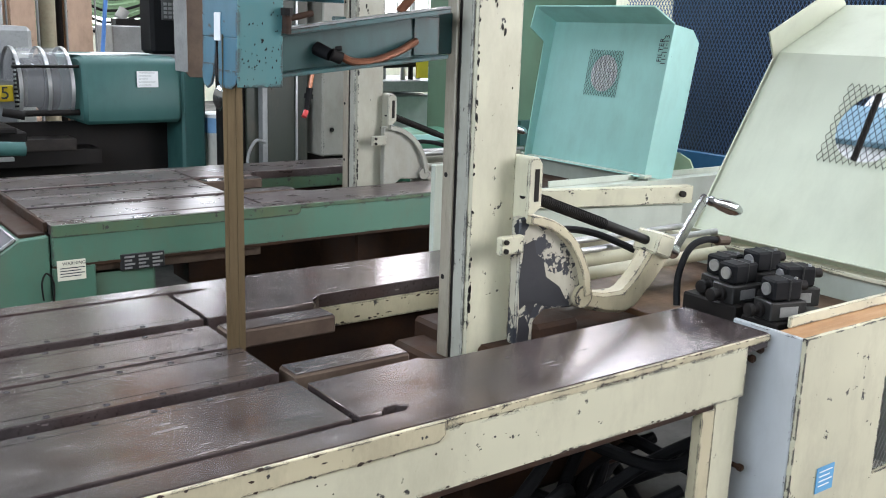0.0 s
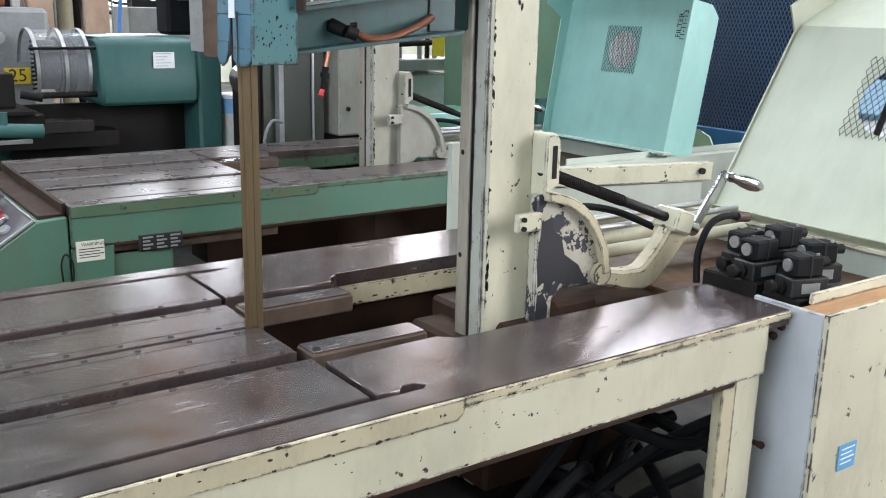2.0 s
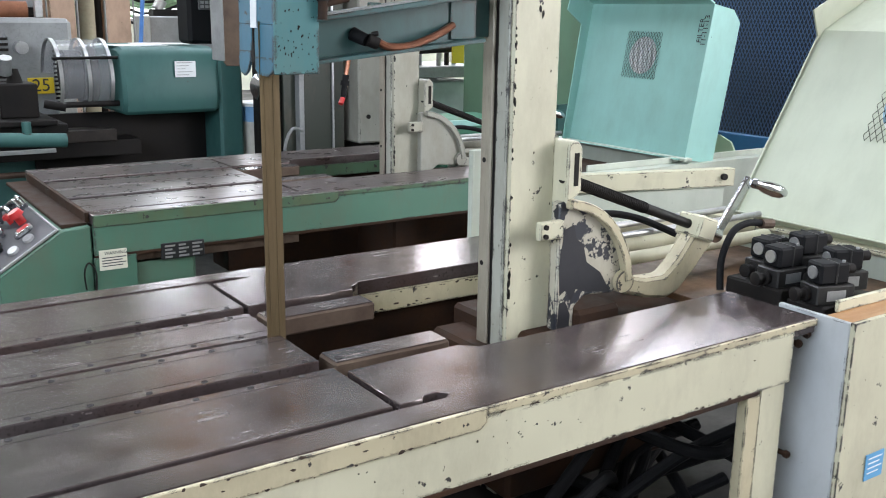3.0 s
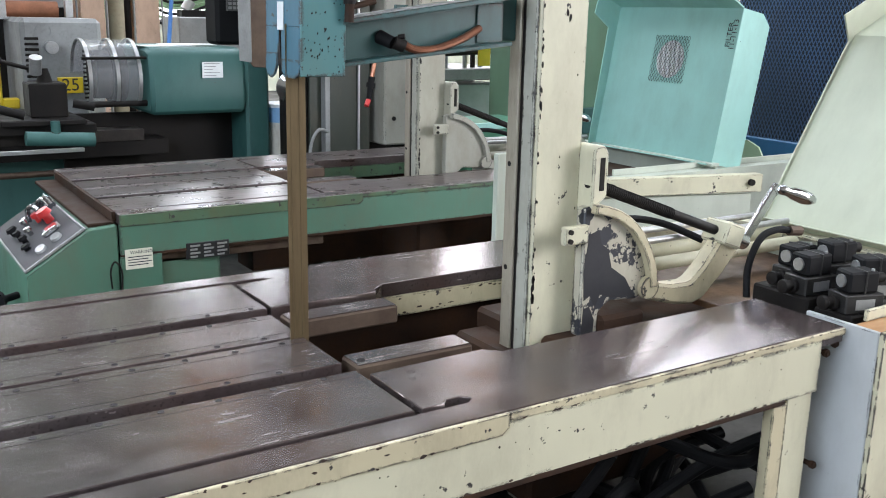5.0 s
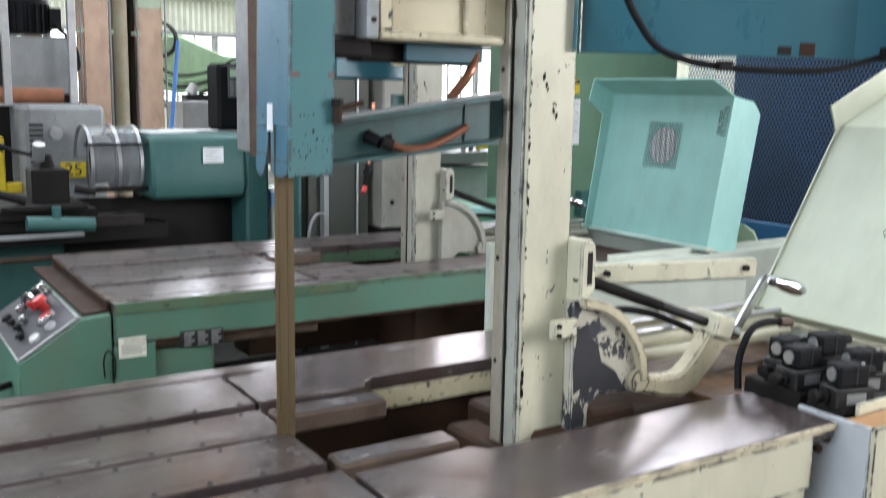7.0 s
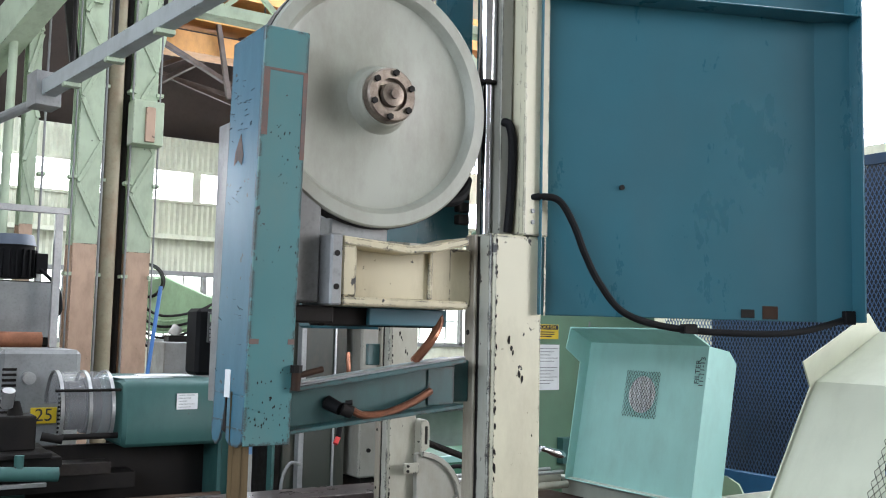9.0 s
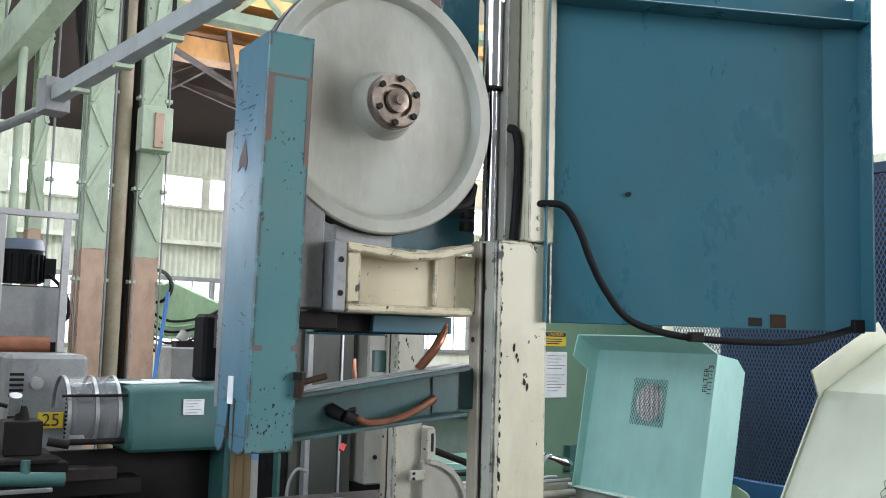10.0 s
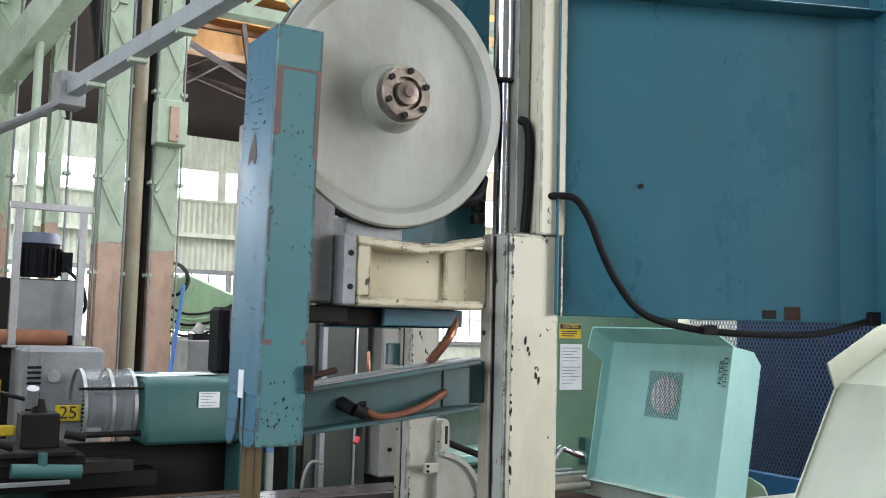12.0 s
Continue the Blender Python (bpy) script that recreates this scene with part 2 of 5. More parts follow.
def tube(bm, pts, r, seg=10, n=8):
    path = spline(pts, n) if n > 1 else [Vector(p) for p in pts]
    rings = []
    up = Vector((0.13, 0.21, 0.97))
    for i, p in enumerate(path):
        d = (path[min(i + 1, len(path) - 1)] - path[max(i - 1, 0)]).normalized()
        a = d.cross(up)
        if a.length < 0.05:
            a = d.cross(Vector((1, 0, 0)))
        a.normalize()
        b = d.cross(a)
        rings.append([bm.verts.new(p + r * (math.cos(2 * math.pi * k / seg) * a + math.sin(2 * math.pi * k / seg) * b)) for k in range(seg)])
    for q, w in zip(rings, rings[1:]):
        for k in range(seg):
            bm.faces.new((q[k], q[(k + 1) % seg], w[(k + 1) % seg], w[k]))
    bm.faces.new(rings[0][::-1]), bm.faces.new(rings[-1])
    return bm


def prism(bm, pts, axis, a, b, bev=0.0, m=None):
    """A polygon of (u, v) pushed along an axis from a to b. x: u, v are y, z; y: x, z; z: x, y."""
    def at(u, v, w):
        return {"x": (w, u, v), "y": (u, w, v), "z": (u, v, w)}[axis]
    lo, hi = [bm.verts.new(at(u, v, a)) for u, v in pts], [bm.verts.new(at(u, v, b)) for u, v in pts]
    k = len(pts)
    fs = [bm.faces.new(lo), bm.faces.new(hi[::-1])] + [bm.faces.new((lo[i], hi[i], hi[(i + 1) % k], lo[(i + 1) % k])) for i in range(k)]
    bmesh.ops.recalc_face_normals(bm, faces=fs)
    if m is not None:
        bmesh.ops.transform(bm, matrix=m, verts=lo + hi)
    if bev:
        bmesh.ops.bevel(bm, geom=list({e for f in fs for e in f.edges}), offset=bev, segments=1, affect="EDGES", clamp_overlap=True)
    return bm


def lathe(bm, prof, c, axis=(0, -1, 0), seg=64, closed=False):
    """A profile of (along the axis, radius) turned round the axis through c."""
    q = Vector(axis).to_track_quat("Z", "Y").to_matrix()
    rings = []
    for h, r in prof:
        rings.append([bm.verts.new(Vector(c) + q @ Vector((r * math.cos(2 * math.pi * k / seg), r * math.sin(2 * math.pi * k / seg), h))) for k in range(seg)])
    for a, b in zip(rings, rings[1:]):
        for k in range(seg):
            bm.faces.new((a[k], a[(k + 1) % seg], b[(k + 1) % seg], b[k]))
    if closed:
        for k in range(seg):
            bm.faces.new((rings[-1][k], rings[-1][(k + 1) % seg], rings[0][(k + 1) % seg], rings[0][k]))
    else:
        bm.faces.new(rings[0][::-1]), bm.faces.new(rings[-1])
    bmesh.ops.recalc_face_normals(bm, faces=bm.faces[:])
    return bm


def smooth_by_angle(bm, angle=35):
    for f in bm.faces:
        f.smooth = True
    for e in bm.edges:
        if len(e.link_faces) == 2 and e.calc_face_angle(0) > radians(angle):
            e.smooth = False


def part(name, bm, material, parent=None, label=""):
    """Links a bmesh as one mesh object, under a thing or under a part."""
    bmesh.ops.recalc_face_normals(bm, faces=bm.faces[:])
    smooth_by_angle(bm)
    me = bpy.data.meshes.new(name)
    bm.to_mesh(me)
    bm.free()
    me.materials.append(material)
    ob = new(name, me)
    if parent is not None:
        ob.parent = parent
    if label:
        tagged(ob, label)
    return ob


def B():
    return bmesh.new()


def thing(name, label, category, group="", at=(0, 0, 0)):
    ob = new(name)
    ob.empty_display_size = 0.1
    ob.location = at
    return tagged(ob, label, category, group)


def boxes(*rows, bev=0.002):
    bm = B()
    for r in rows:
        box(bm, *r, bev=bev)
    return bm


def text_on(name, words, size, m, material, parent, label=""):
    c = bpy.data.curves.new(name, "FONT")
    c.body, c.size, c.extrude, c.align_x, c.align_y = words, size, 0.0004, "CENTER", "CENTER"
    tmp = new(name, c)
    dg = bpy.context.evaluated_depsgraph_get()
    me = bpy.data.meshes.new_from_object(tmp.evaluated_get(dg))
    bpy.data.objects.remove(tmp)
    me.materials.clear()
    me.materials.append(material)
    ob = new(name, me)
    ob.matrix_world = m
    if parent is not None:
        ob.parent = parent
        ob.matrix_parent_inverse = Matrix.Translation(parent.location).inverted()
    if label:
        tagged(ob, label)
    return ob


# ---- hall ----
def corrugated(name, x0, x1, y, z0, z1, pitch, depth, material, label):
    bm = B()
    n = int((x1 - x0) / pitch * 2)
    rows = []
    for i in range(n + 1):
        x = x0 + (x1 - x0) * i / n
        yy = y + (depth if i % 2 else 0)
        rows.append((bm.verts.new((x, yy, z0)), bm.verts.new((x, yy, z1)), bm.verts.new((x, yy + 0.06, z0)), bm.verts.new((x, yy + 0.06, z1))))
    for a, b in zip(rows, rows[1:]):
        bm.faces.new((a[0], b[0], b[1], a[1])), bm.faces.new((a[2], a[3], b[3], b[2]))
        bm.faces.new((a[1], b[1], b[3], a[3])), bm.faces.new((a[0], a[2], b[2], b[0]))
    for r in (rows[0], rows[-1]):
        bm.faces.new((r[0], r[1], r[3], r[2]))
    me = bpy.data.meshes.new(name)
    bm.to_mesh(me)
    bm.free()
    me.materials.append(material)
    return tagged(new(name, me), label, "wall", kind="structure")


def slab(name, rows, material, label, category):
    ob = part(name, boxes(*rows, bev=0), material)
    return tagged(ob, label, category, kind="structure")


slab("floor", [(-9, 14.2, -8, 16, -0.2, 0)], CONCRETE, "oily grey concrete workshop floor", "floor")
# South and west walls are unseen, added in a dark tone to cut fill light.
slab("unseen_wall_south", [(-5.2, 14.2, -4.8, -4.6, 0, 9)], WALLB, "plain workshop wall added to close the hall", "wall")
slab("unseen_wall_west", [(-5.2, -5, -4.8, 16, 0, 9)], WALLB, "plain workshop wall added to close the hall", "wall")
slab("wall_east", [(14, 14.2, -8.2, 16, 0, 4.8), (14, 14.2, -8.2, 16, 8.2, 9), (14, 14.2, -8.2, -6, 4.8, 8.2), (14, 14.2, 14, 16, 4.8, 8.2)], WALLC, "plain workshop wall added to close the hall", "wall")
slab("ceiling", [(-9, 14.2, -8, -0.6, 9, 9.2), (-9, 14.2, 2.6, 7.4, 9, 9.2), (7, 14.2, 10.6, 16.2, 9, 9.2), (-9, -5.2, -0.6, 2.6, 9, 9.2), (9.2, 14.2, -0.6, 2.6, 9, 9.2), (-9, -6.2, 7.4, 10.6, 9, 9.2), (10.2, 14.2, 7.4, 10.6, 9, 9.2)], ROOFD, "dark brown boarded roof with skylight openings", "ceiling")
corrugated("wall_north", -9, 14.2, 15.0, 2.45, 3.67, 0.10, 0.022, WALLC, "pale corrugated metal wall below a window band")
corrugated("wall_north_upper", -9, 9, 15.0, 4.29, 4.85, 0.10, 0.022, WALLC, "pale corrugated metal wall above a window band")
slab("wall_north_lower", [(-9, 14.2, 15.0, 15.1, 0, 1.2)], WALLC, "pale wall below the factory windows", "wall")

win = thing("window_1", "long band of glaring frosted factory windows", "window")
win["kind"] = "structure"
for i in range(7):
    x0 = -8.5 + i * 3.35
    part("pane", boxes((x0, x0 + 3.2, 15.02, 15.05, 3.72, 4.24)), GLOW, win)
    part("mullion", boxes((x0 + 3.2, x0 + 3.35, 14.98, 15.08, 3.67, 4.29)), WALLC, win)
part("window_frame", boxes((-9, 14.2, 14.97, 15.08, 3.67, 3.72), (-9, 14.2, 14.97, 15.08, 4.24, 4.29)), WALLC, win)
win = thing("window_2", "wired factory windows with many small panes", "window")
win["kind"] = "structure"
part("window_frame", boxes((-9, 14.2, 14.95, 15.06, 2.38, 2.46), (-9, 14.2, 14.95, 15.06, 1.18, 1.26), *[(-9 + k * 1.4, -8.93 + k * 1.4, 14.95, 15.06, 1.2, 2.4) for k in range(17)]), GREYCAST, win)
for k in range(16):
    x0 = -8.9 + k * 1.4
    part("pane", boxes((x0, x0 + 1.28, 15.02, 15.04, 1.26, 2.38), bev=0), PANE, win)
    part("glazing_bar", boxes(*[(x0 + q * 0.32 - 0.012, x0 + q * 0.32 + 0.012, 14.98, 15.0, 1.26, 2.38) for q in (1, 2, 3)], (x0, x0 + 1.28, 14.98, 15.0, 1.7, 1.72), (x0, x0 + 1.28, 14.98, 15.0, 2.04, 2.06), bev=0), GREYCAST, win)
part("girt", boxes((-9, 14.2, 14.86, 14.97, 3.02, 3.10)), WALLC, win)


tagged(part("roof_slope", prism(B(), [(15.2, 4.85), (10.6, 9.0), (10.6, 9.2), (15.4, 4.85)], "x", -9, 7), ROOFD), "dark brown sloping roof boards", "roof", kind="structure")
tagged(part("roof_gable", boxes((6.98, 7.0, 10.6, 15.2, 5.2, 9.0), bev=0), ROOFD), "dark brown boarded gable", "roof", kind="structure")
slab("wall_north_high", [(9, 14.2, 15.0, 15.1, 4.29, 4.9), (9, 14.2, 15.0, 15.1, 8.2, 9.0), (6.9, 9, 15.0, 15.1, 4.85, 9.0)], WALLC, "pale wall round a high window", "wall")
for nm, bx in (("window_3", [(9.0 + k * 1.0, 9.94 + k * 1.0, 15.02, 15.05, 4.92, 8.18) for k in range(5)]), ("window_4", [(14.02, 14.05, -5.98 + k * 2.0, -4.06 + k * 2.0, 4.82, 8.18) for k in range(10)])):
    win = thing(nm, "tall glaring frosted factory window", "window")
    win["kind"] = "structure"
    for q in bx:
        part("pane", boxes(q), GLOW, win)


def beam_between(bm, a, b, w, h):
    a, b = Vector(a), Vector(b)
    d = b - a
    m = Matrix.Translation(a) @ d.to_track_quat("X", "Z").to_matrix().to_4x4()
    return box(bm, 0, d.length, -w / 2, w / 2, -h / 2, h / 2, 0.003, m)


def hall_column(x, y, w, d, split):
    t = thing("hall_column", "riveted steel hall column, pale green above peach paint", "column", "hall columns", (x, y, 0))
    def ibeam(z0, z1):
        bm = B()
        box(bm, -w / 2, w / 2, -d / 2, -d / 2 + 0.03, z0, z1)
        box(bm, -w / 2, w / 2, d / 2 - 0.03, d / 2, z0, z1)
        box(bm, -0.02, 0.02, -d / 2 + 0.03, d / 2 - 0.03, z0, z1)
        return bm
    part("shaft", ibeam(split, 8.9), COLG, t, "pale green painted upper shaft")
    part("base", ibeam(0, split), COLP, t, "peach painted lower shaft")
    lace = B()
    n = 18
    for k in range(n):
        z = split + 0.15 + k * 0.36
        a, b = (-w * 0.44, w * 0.44) if k % 2 else (w * 0.44, -w * 0.44)
        beam_between(lace, (a, -d / 2 - 0.012, z), (b, -d / 2 - 0.012, z + 0.34), 0.012, 0.035)
    part("lacing", lace, COLG, t, "flat lacing bars")
    part("bracket", prism(B(), [(-w * 0.2, 4.2), (w * 0.2, 4.2), (w * 1.1, 5.4), (w * 0.5, 5.4)], "y", -d / 2 - 0.01, -d / 2 - 0.04), COLG, t)
    return t


hall_column(1.085, 6.6, 0.19, 0.30, 2.17)
hall_column(1.548, 6.7, 0.20, 0.30, 2.13)
hall_column(0.63, 6.6, 0.10, 0.22, 2.3)
hall_column(0.22, 7.2, 0.22, 0.3, 2.4)
hall_column(2.35, 9.6, 0.25, 0.3, 2.4)
hall_column(9.0, 9.6, 0.25, 0.3, 2.4)
hall_column(0.46, 8.6, 0.20, 0.3, 2.4)
hall_column(0.04, 8.9, 0.18, 0.3, 2.4)
for x, y, r in ((0.955, 6.42, 0.010), (1.195, 6.46, 0.014), (1.425, 6.50, 0.012), (1.665, 6.52, 0.010), (0.72, 6.44, 0.012), (0.36, 6.9, 0.014)):
    t = thing("conduit", "thin grey conduit clipped to a hall column", "conduit", "column conduits", (x, y, 0))
    part("tube", cyl(B(), (0, 0, 0.3), (0, 0, 8.6), r * 0.8, seg=10), GREYCAST, t)
    for z in (1.9, 2.7, 3.5):
        part("clip", boxes((-0.03, 0.03, -0.004, 0.10, z, z + 0.03)), COLG, t)
t = thing("riser_pipe", "brown stained round steel post", "post", at=(1.275, 6.5, 0))
part("shaft", cyl(B(), (0, 0, 0), (0, 0, 8.9), 0.068), metal("stained post", (0.22, 0.16, 0.10), (0.30, 0.29, 0.20), 0.5, 0.2, 3.0), t)
t = thing("riser_pipe", "dark round steel pipe on a column", "post", at=(1.40, 6.62, 0))
part("shaft", cyl(B(), (0, 0, 0), (0, 0, 8.9), 0.03), DARK, t)
t = thing("riser_pipe", "pale green round steel pipe", "post", at=(0.46, 6.5, 0))
part("shaft", cyl(B(), (0, 0, 0), (0, 0, 8.9), 0.035), COLG, t)
t = thing("switch_box", "pale green steel switch box on a column", "switch box")
part("box", boxes((1.40, 1.66, 6.36, 6.54, 3.04, 3.42), bev=0.006), COLG, t)
part("cover", boxes((1.50, 1.58, 6.33, 6.36, 3.06, 3.36), bev=0.004), COLP, t)
# overhead crane and roof steel
t = thing("overhead_crane", "orange painted crane bridge under the roof", "crane")
for z0, z1 in ((5.55, 5.85), (6.0, 6.2), (6.35, 6.9)):
    part("girder", boxes((3.0, 16, 12.0 - (z1 - 5.6) * 0.4, 12.3, z0, z1)), ORANGE, t)
part("end_carriage", boxes((2.9, 3.4, 11.4, 12.6, 5.9, 6.5)), ORANGE, t)
for i, x in enumerate((-4, 0, 4, 8, 12)):
    t = thing("roof_truss", "dark riveted steel roof truss", "truss", "roof trusses")
    part("chord", boxes((x, x + 0.14, -8, 15, 7.4, 7.6)), ROOFD, t)
    bm = B()
    for k in range(10):
        y = -7 + k * 2.2
        cyl(bm, (x + 0.07, y, 7.5), (x + 0.07, y + 1.1, 8.95), 0.04, seg=6)
        cyl(bm, (x + 0.07, y + 1.1, 8.95), (x + 0.07, y + 2.2, 7.5), 0.04, seg=6)
    part("web", bm, ROOFD, t)


FLAKED = metal("bare blue black iron", (0.014, 0.015, 0.020), (0.03, 0.03, 0.034), 0.5, 0.2, 30.0)


# ---- saw bed ----
def make_bed(at, body, lip, label, left, top):
    t = thing("saw_table", label, "machine bed", "band saw beds", at)
    L = left
    rows = [(L, -0.513), (1.03, -0.513), (1.03, -0.271), (0.285, -0.271), (0.255, -0.242), (0.0, -0.250), (0.0, -0.435), (0.045, -0.435),
            (0.056, -0.422), (0.083, -0.422), (0.098, -0.437), (0.083, -0.450), (L, -0.450)]
    part("table_plate", prism(B(), rows, "z", 0.745, 0.78, 0.0015), top, t)
    rows = [(L, 0.51), (1.03, 0.51), (1.03, 0.262), (0.31, 0.262), (0.275, 0.235), (0.265, 0.210), (0.0, 0.210), (0.0, 0.428), (0.06, 0.428), (0.1, 0.438), (0.06, 0.450), (L, 0.450)]
    part("table_plate", prism(B(), rows, "z", 0.745, 0.78, 0.0015), top, t)
    for x1, y0, y1 in ((-0.014, -0.436, -0.222), (-0.02, -0.178, -0.005), (-0.02, 0.005, 0.165), (-0.010, 0.210, 0.436)):
        part("slat", boxes((L, x1, y0, y1, 0.6905, 0.78)), top, t)
    for y0, y1 in ((-0.202, -0.132), (0.10, 0.168)):
        tg = part("tongue", boxes((0.0, 0.262, y0, y1, 0.735, 0.776), bev=0.004), STEELSIDE, t, "rusty steel support tongue")
        part("wear_strip", boxes((0.004, 0.258, y0 + 0.004, y1 - 0.004, 0.7765, 0.7785)), STEEL, tg)
    part("core", boxes((L + 0.02, -0.03, -0.49, 0.49, 0.60, 0.69)), STEELSIDE, t, "rusty machined bed core")
    part("front_apron", boxes((L, 0.955, -0.5165, -0.5135, 0.645, 0.7618)), body, t)
    part("apron_backing", boxes((L, 0.955, -0.5130, -0.495, 0.645, 0.7445)), body, t)
    part("apron_foot", boxes((L, 0.955, -0.4948, -0.45, 0.645, 0.66)), body, t)
    part("side_beam", boxes((0.29, 1.02, 0.262, 0.29, 0.690, 0.744)), lip, t)
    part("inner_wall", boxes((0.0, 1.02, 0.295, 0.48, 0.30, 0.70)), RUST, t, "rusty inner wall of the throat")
    part("rear_apron", boxes((L, 1.02, 0.49, 0.508, 0.50, 0.745)), body, t)
    part("lip", prism(B(), [(L, 0.740), (0.105, 0.740), (0.12, 0.752), (0.12, 0.779), (L, 0.779)], "y", -0.522, -0.5135, 0.0015), lip, t)
    part("lip", boxes((0.12, 1.03, -0.519, -0.5135, 0.762, 0.779)), lip, t)
    part("lower_flange", boxes((L, 0.85, -0.5180, -0.47, 0.636, 0.6475)), RUST, t)
    post = part("post", boxes((0.868, 0.952, -0.508, -0.478, 0, 0.644)), body, t)
    part("angle_iron", boxes((0.822, 0.866, -0.511, -0.485, 0, 0.634)), lip, post)
    part("pedestal", boxes((L + 0.02, L + 0.34, -0.49, 0.49, 0, 0.62), bev=0.01), body, t)
    # Sump coloured black to carry the shade under the bed.
    part("sump", boxes((-0.35, 0.75, -0.18, 0.28, 0, 0.30), bev=0.01), DARK, t, "coolant sump blackened for the shade under the throat")
    sc = B()
    lathe(sc, [(0.0, 0.0058), (0.0010, 0.0056), (0.0010, 0.0040), (0.0004, 0.0036)], (0, 0, 0), (0, 0, 1), 14)
    first = None
    for yy, off in ((-0.166, 0), (-0.022, 0.03), (0.022, 0.05), (0.153, 0.02), (-0.234, 0.04), (0.222, 0.0)):
        for k in range(8):
            x = -0.045 - off - k * 0.098
            if first is None:
                first = part("screw", sc, SCREWD, t)
                first.location = (x, yy, 0.78)
            else:
                o = new("screw", first.data)
                o.parent, o.location = t, (x, yy, 0.78)
    for x, y in ((0.018, -0.268), (0.07, -0.28), (0.085, -0.305), (0.055, -0.31), (0.014, 0.235), (0.1, 0.23), (0.5, 0.38), (0.53, 0.41), (0.02, -0.178), (0.02, 0.13), (0.80, -0.36), (0.84, -0.42)):
        o = new("screw", first.data)
        o.parent, o.location = t, (x, y, 0.779)
        o.scale = (1.3, 1.3, 1)
    # thin joint beside the hardened strips
    for yy in (-0.150, -0.248, 0.138, 0.238, -0.036, 0.036):
        part("joint", boxes((L, -0.03, yy - 0.0007, yy + 0.0007, 0.7795, 0.7803), bev=0), DARK, t)
    return t


bed = make_bed((0, 0, 0), CREAM, CREAM_D, "cream band saw bed with oily slotted steel table", -0.80, STEEL)


def flakes(parent, seed, count, axis, face, us, vs, size, tall=1.0):
    """Bare dark spots where enamel has flaked off; vs lists the heights they gather at."""
    rg = random.Random(seed)
    for k in range(count):
        u, v, s = rg.uniform(*us), rg.choice(vs) + rg.gauss(0, 0.0012), size * rg.uniform(0.35, 1.0) ** 1.5
        n = 7
        poly = [(u + s * rg.uniform(0.5, 1.3) * math.cos(2 * math.pi * q / n), v + s * tall * rg.uniform(0.4, 1.2) * math.sin(2 * math.pi * q / n)) for q in range(n)]
        part("paint_chip", prism(B(), poly, axis, face - 0.0004, face + 0.0004), FLAKE, parent)


FLAKE = metal("bare brown flaked spot", (0.022, 0.014, 0.010), (0.05, 0.028, 0.016), 0.7, 0.0, 40.0)
flakes(bed, 21, 46, "y", -0.5222, (-0.79, 0.10), (0.777, 0.776, 0.743, 0.742, 0.760), 0.0065, 0.55)
flakes(bed, 22, 14, "y", -0.5222, (-0.79, -0.45), (0.757, 0.765, 0.770), 0.0030, 4.0)
flakes(bed, 23, 46, "y", -0.5192, (0.13, 1.02), (0.777, 0.764, 0.763), 0.0065, 0.35)
flakes(bed, 24, 40, "y", -0.5167, (-0.79, 0.84), (0.649, 0.650, 0.648), 0.0080, 0.5)
flakes(bed, 25, 12, "y", -0.5167, (-0.7, 0.9), (0.70, 0.72, 0.67), 0.0028, 1.0)
flakes(bed, 26, 34, "y", 0.2615, (0.32, 1.0), (0.698, 0.705, 0.735), 0.0090, 0.5)
bed2 = make_bed((0.72, 1.88, 0), GREEN, GREENLIP, "green band saw bed with oily slotted steel table", -0.76, STEEL_D)


# ---- rear cabinet and lid ----
def make_cabinet(at, body, end, label, top_strip):
    t = thing("saw_base_cabinet", label, "cabinet", "saw base cabinets", at)
    part("end_panel", boxes((0, 0.012, -0.583, -0.40, 0, 0.782)), end, t, "blue grey sheet end panel")
    rows = [(0, 0), (1.4, 0), (1.4, 0.784), (0, 0.784)]
    if top_strip:
        rows = [(0, 0), (1.4, 0), (1.4, 0.499), (0.8, 0.499), (0.8, 0.37), (0.36, 0.37), (0.36, 0.63), (0.8, 0.63), (0.8, 0.501), (1.4, 0.501), (1.4, 0.784), (0, 0.784)]
    side = part("side_panel", prism(B(), rows, "y", -0.597, -0.585), body, t)
    bm = B()
    for k in range(30 if top_strip else 0):
        x = 0.34 + k * 0.02
        beam_between(bm, (x, -0.584, 0.36), (x - 0.16, -0.584, 0.64), 0.002, 0.002)
        beam_between(bm, (x - 0.16, -0.582, 0.36), (x, -0.582, 0.64), 0.002, 0.002)
    if top_strip:
        part("vent_mesh", bm, ALU, side, "wire mesh vent")
    part("ledge", boxes((0.012, 1.4, -0.585, -0.515, 0.770, 0.781)), WOOD if top_strip else body, t, "orange stained top ledge")
    part("rim", boxes((0.05, 1.4, -0.520, -0.510, 0.781, 0.808)), body, t)
    part("tray", boxes((0.012, 0.60, -0.51, 0.45, 0.70, 0.72)), TRAY if top_strip else RUST, t, "orange brown oily tray")
    part("back_sheet", boxes((0.60, 0.61, -0.58, 0.30, 0.3, 0.795)), PALE, t)
    part("hinge_rail", boxes((0.57, 0.62, -0.585, 0.31, 0.795, 0.808)), body, t)
    part("far_panel", boxes((0, 0.60, 0.44, 0.45, 0, 0.78)), body, t)
    return t


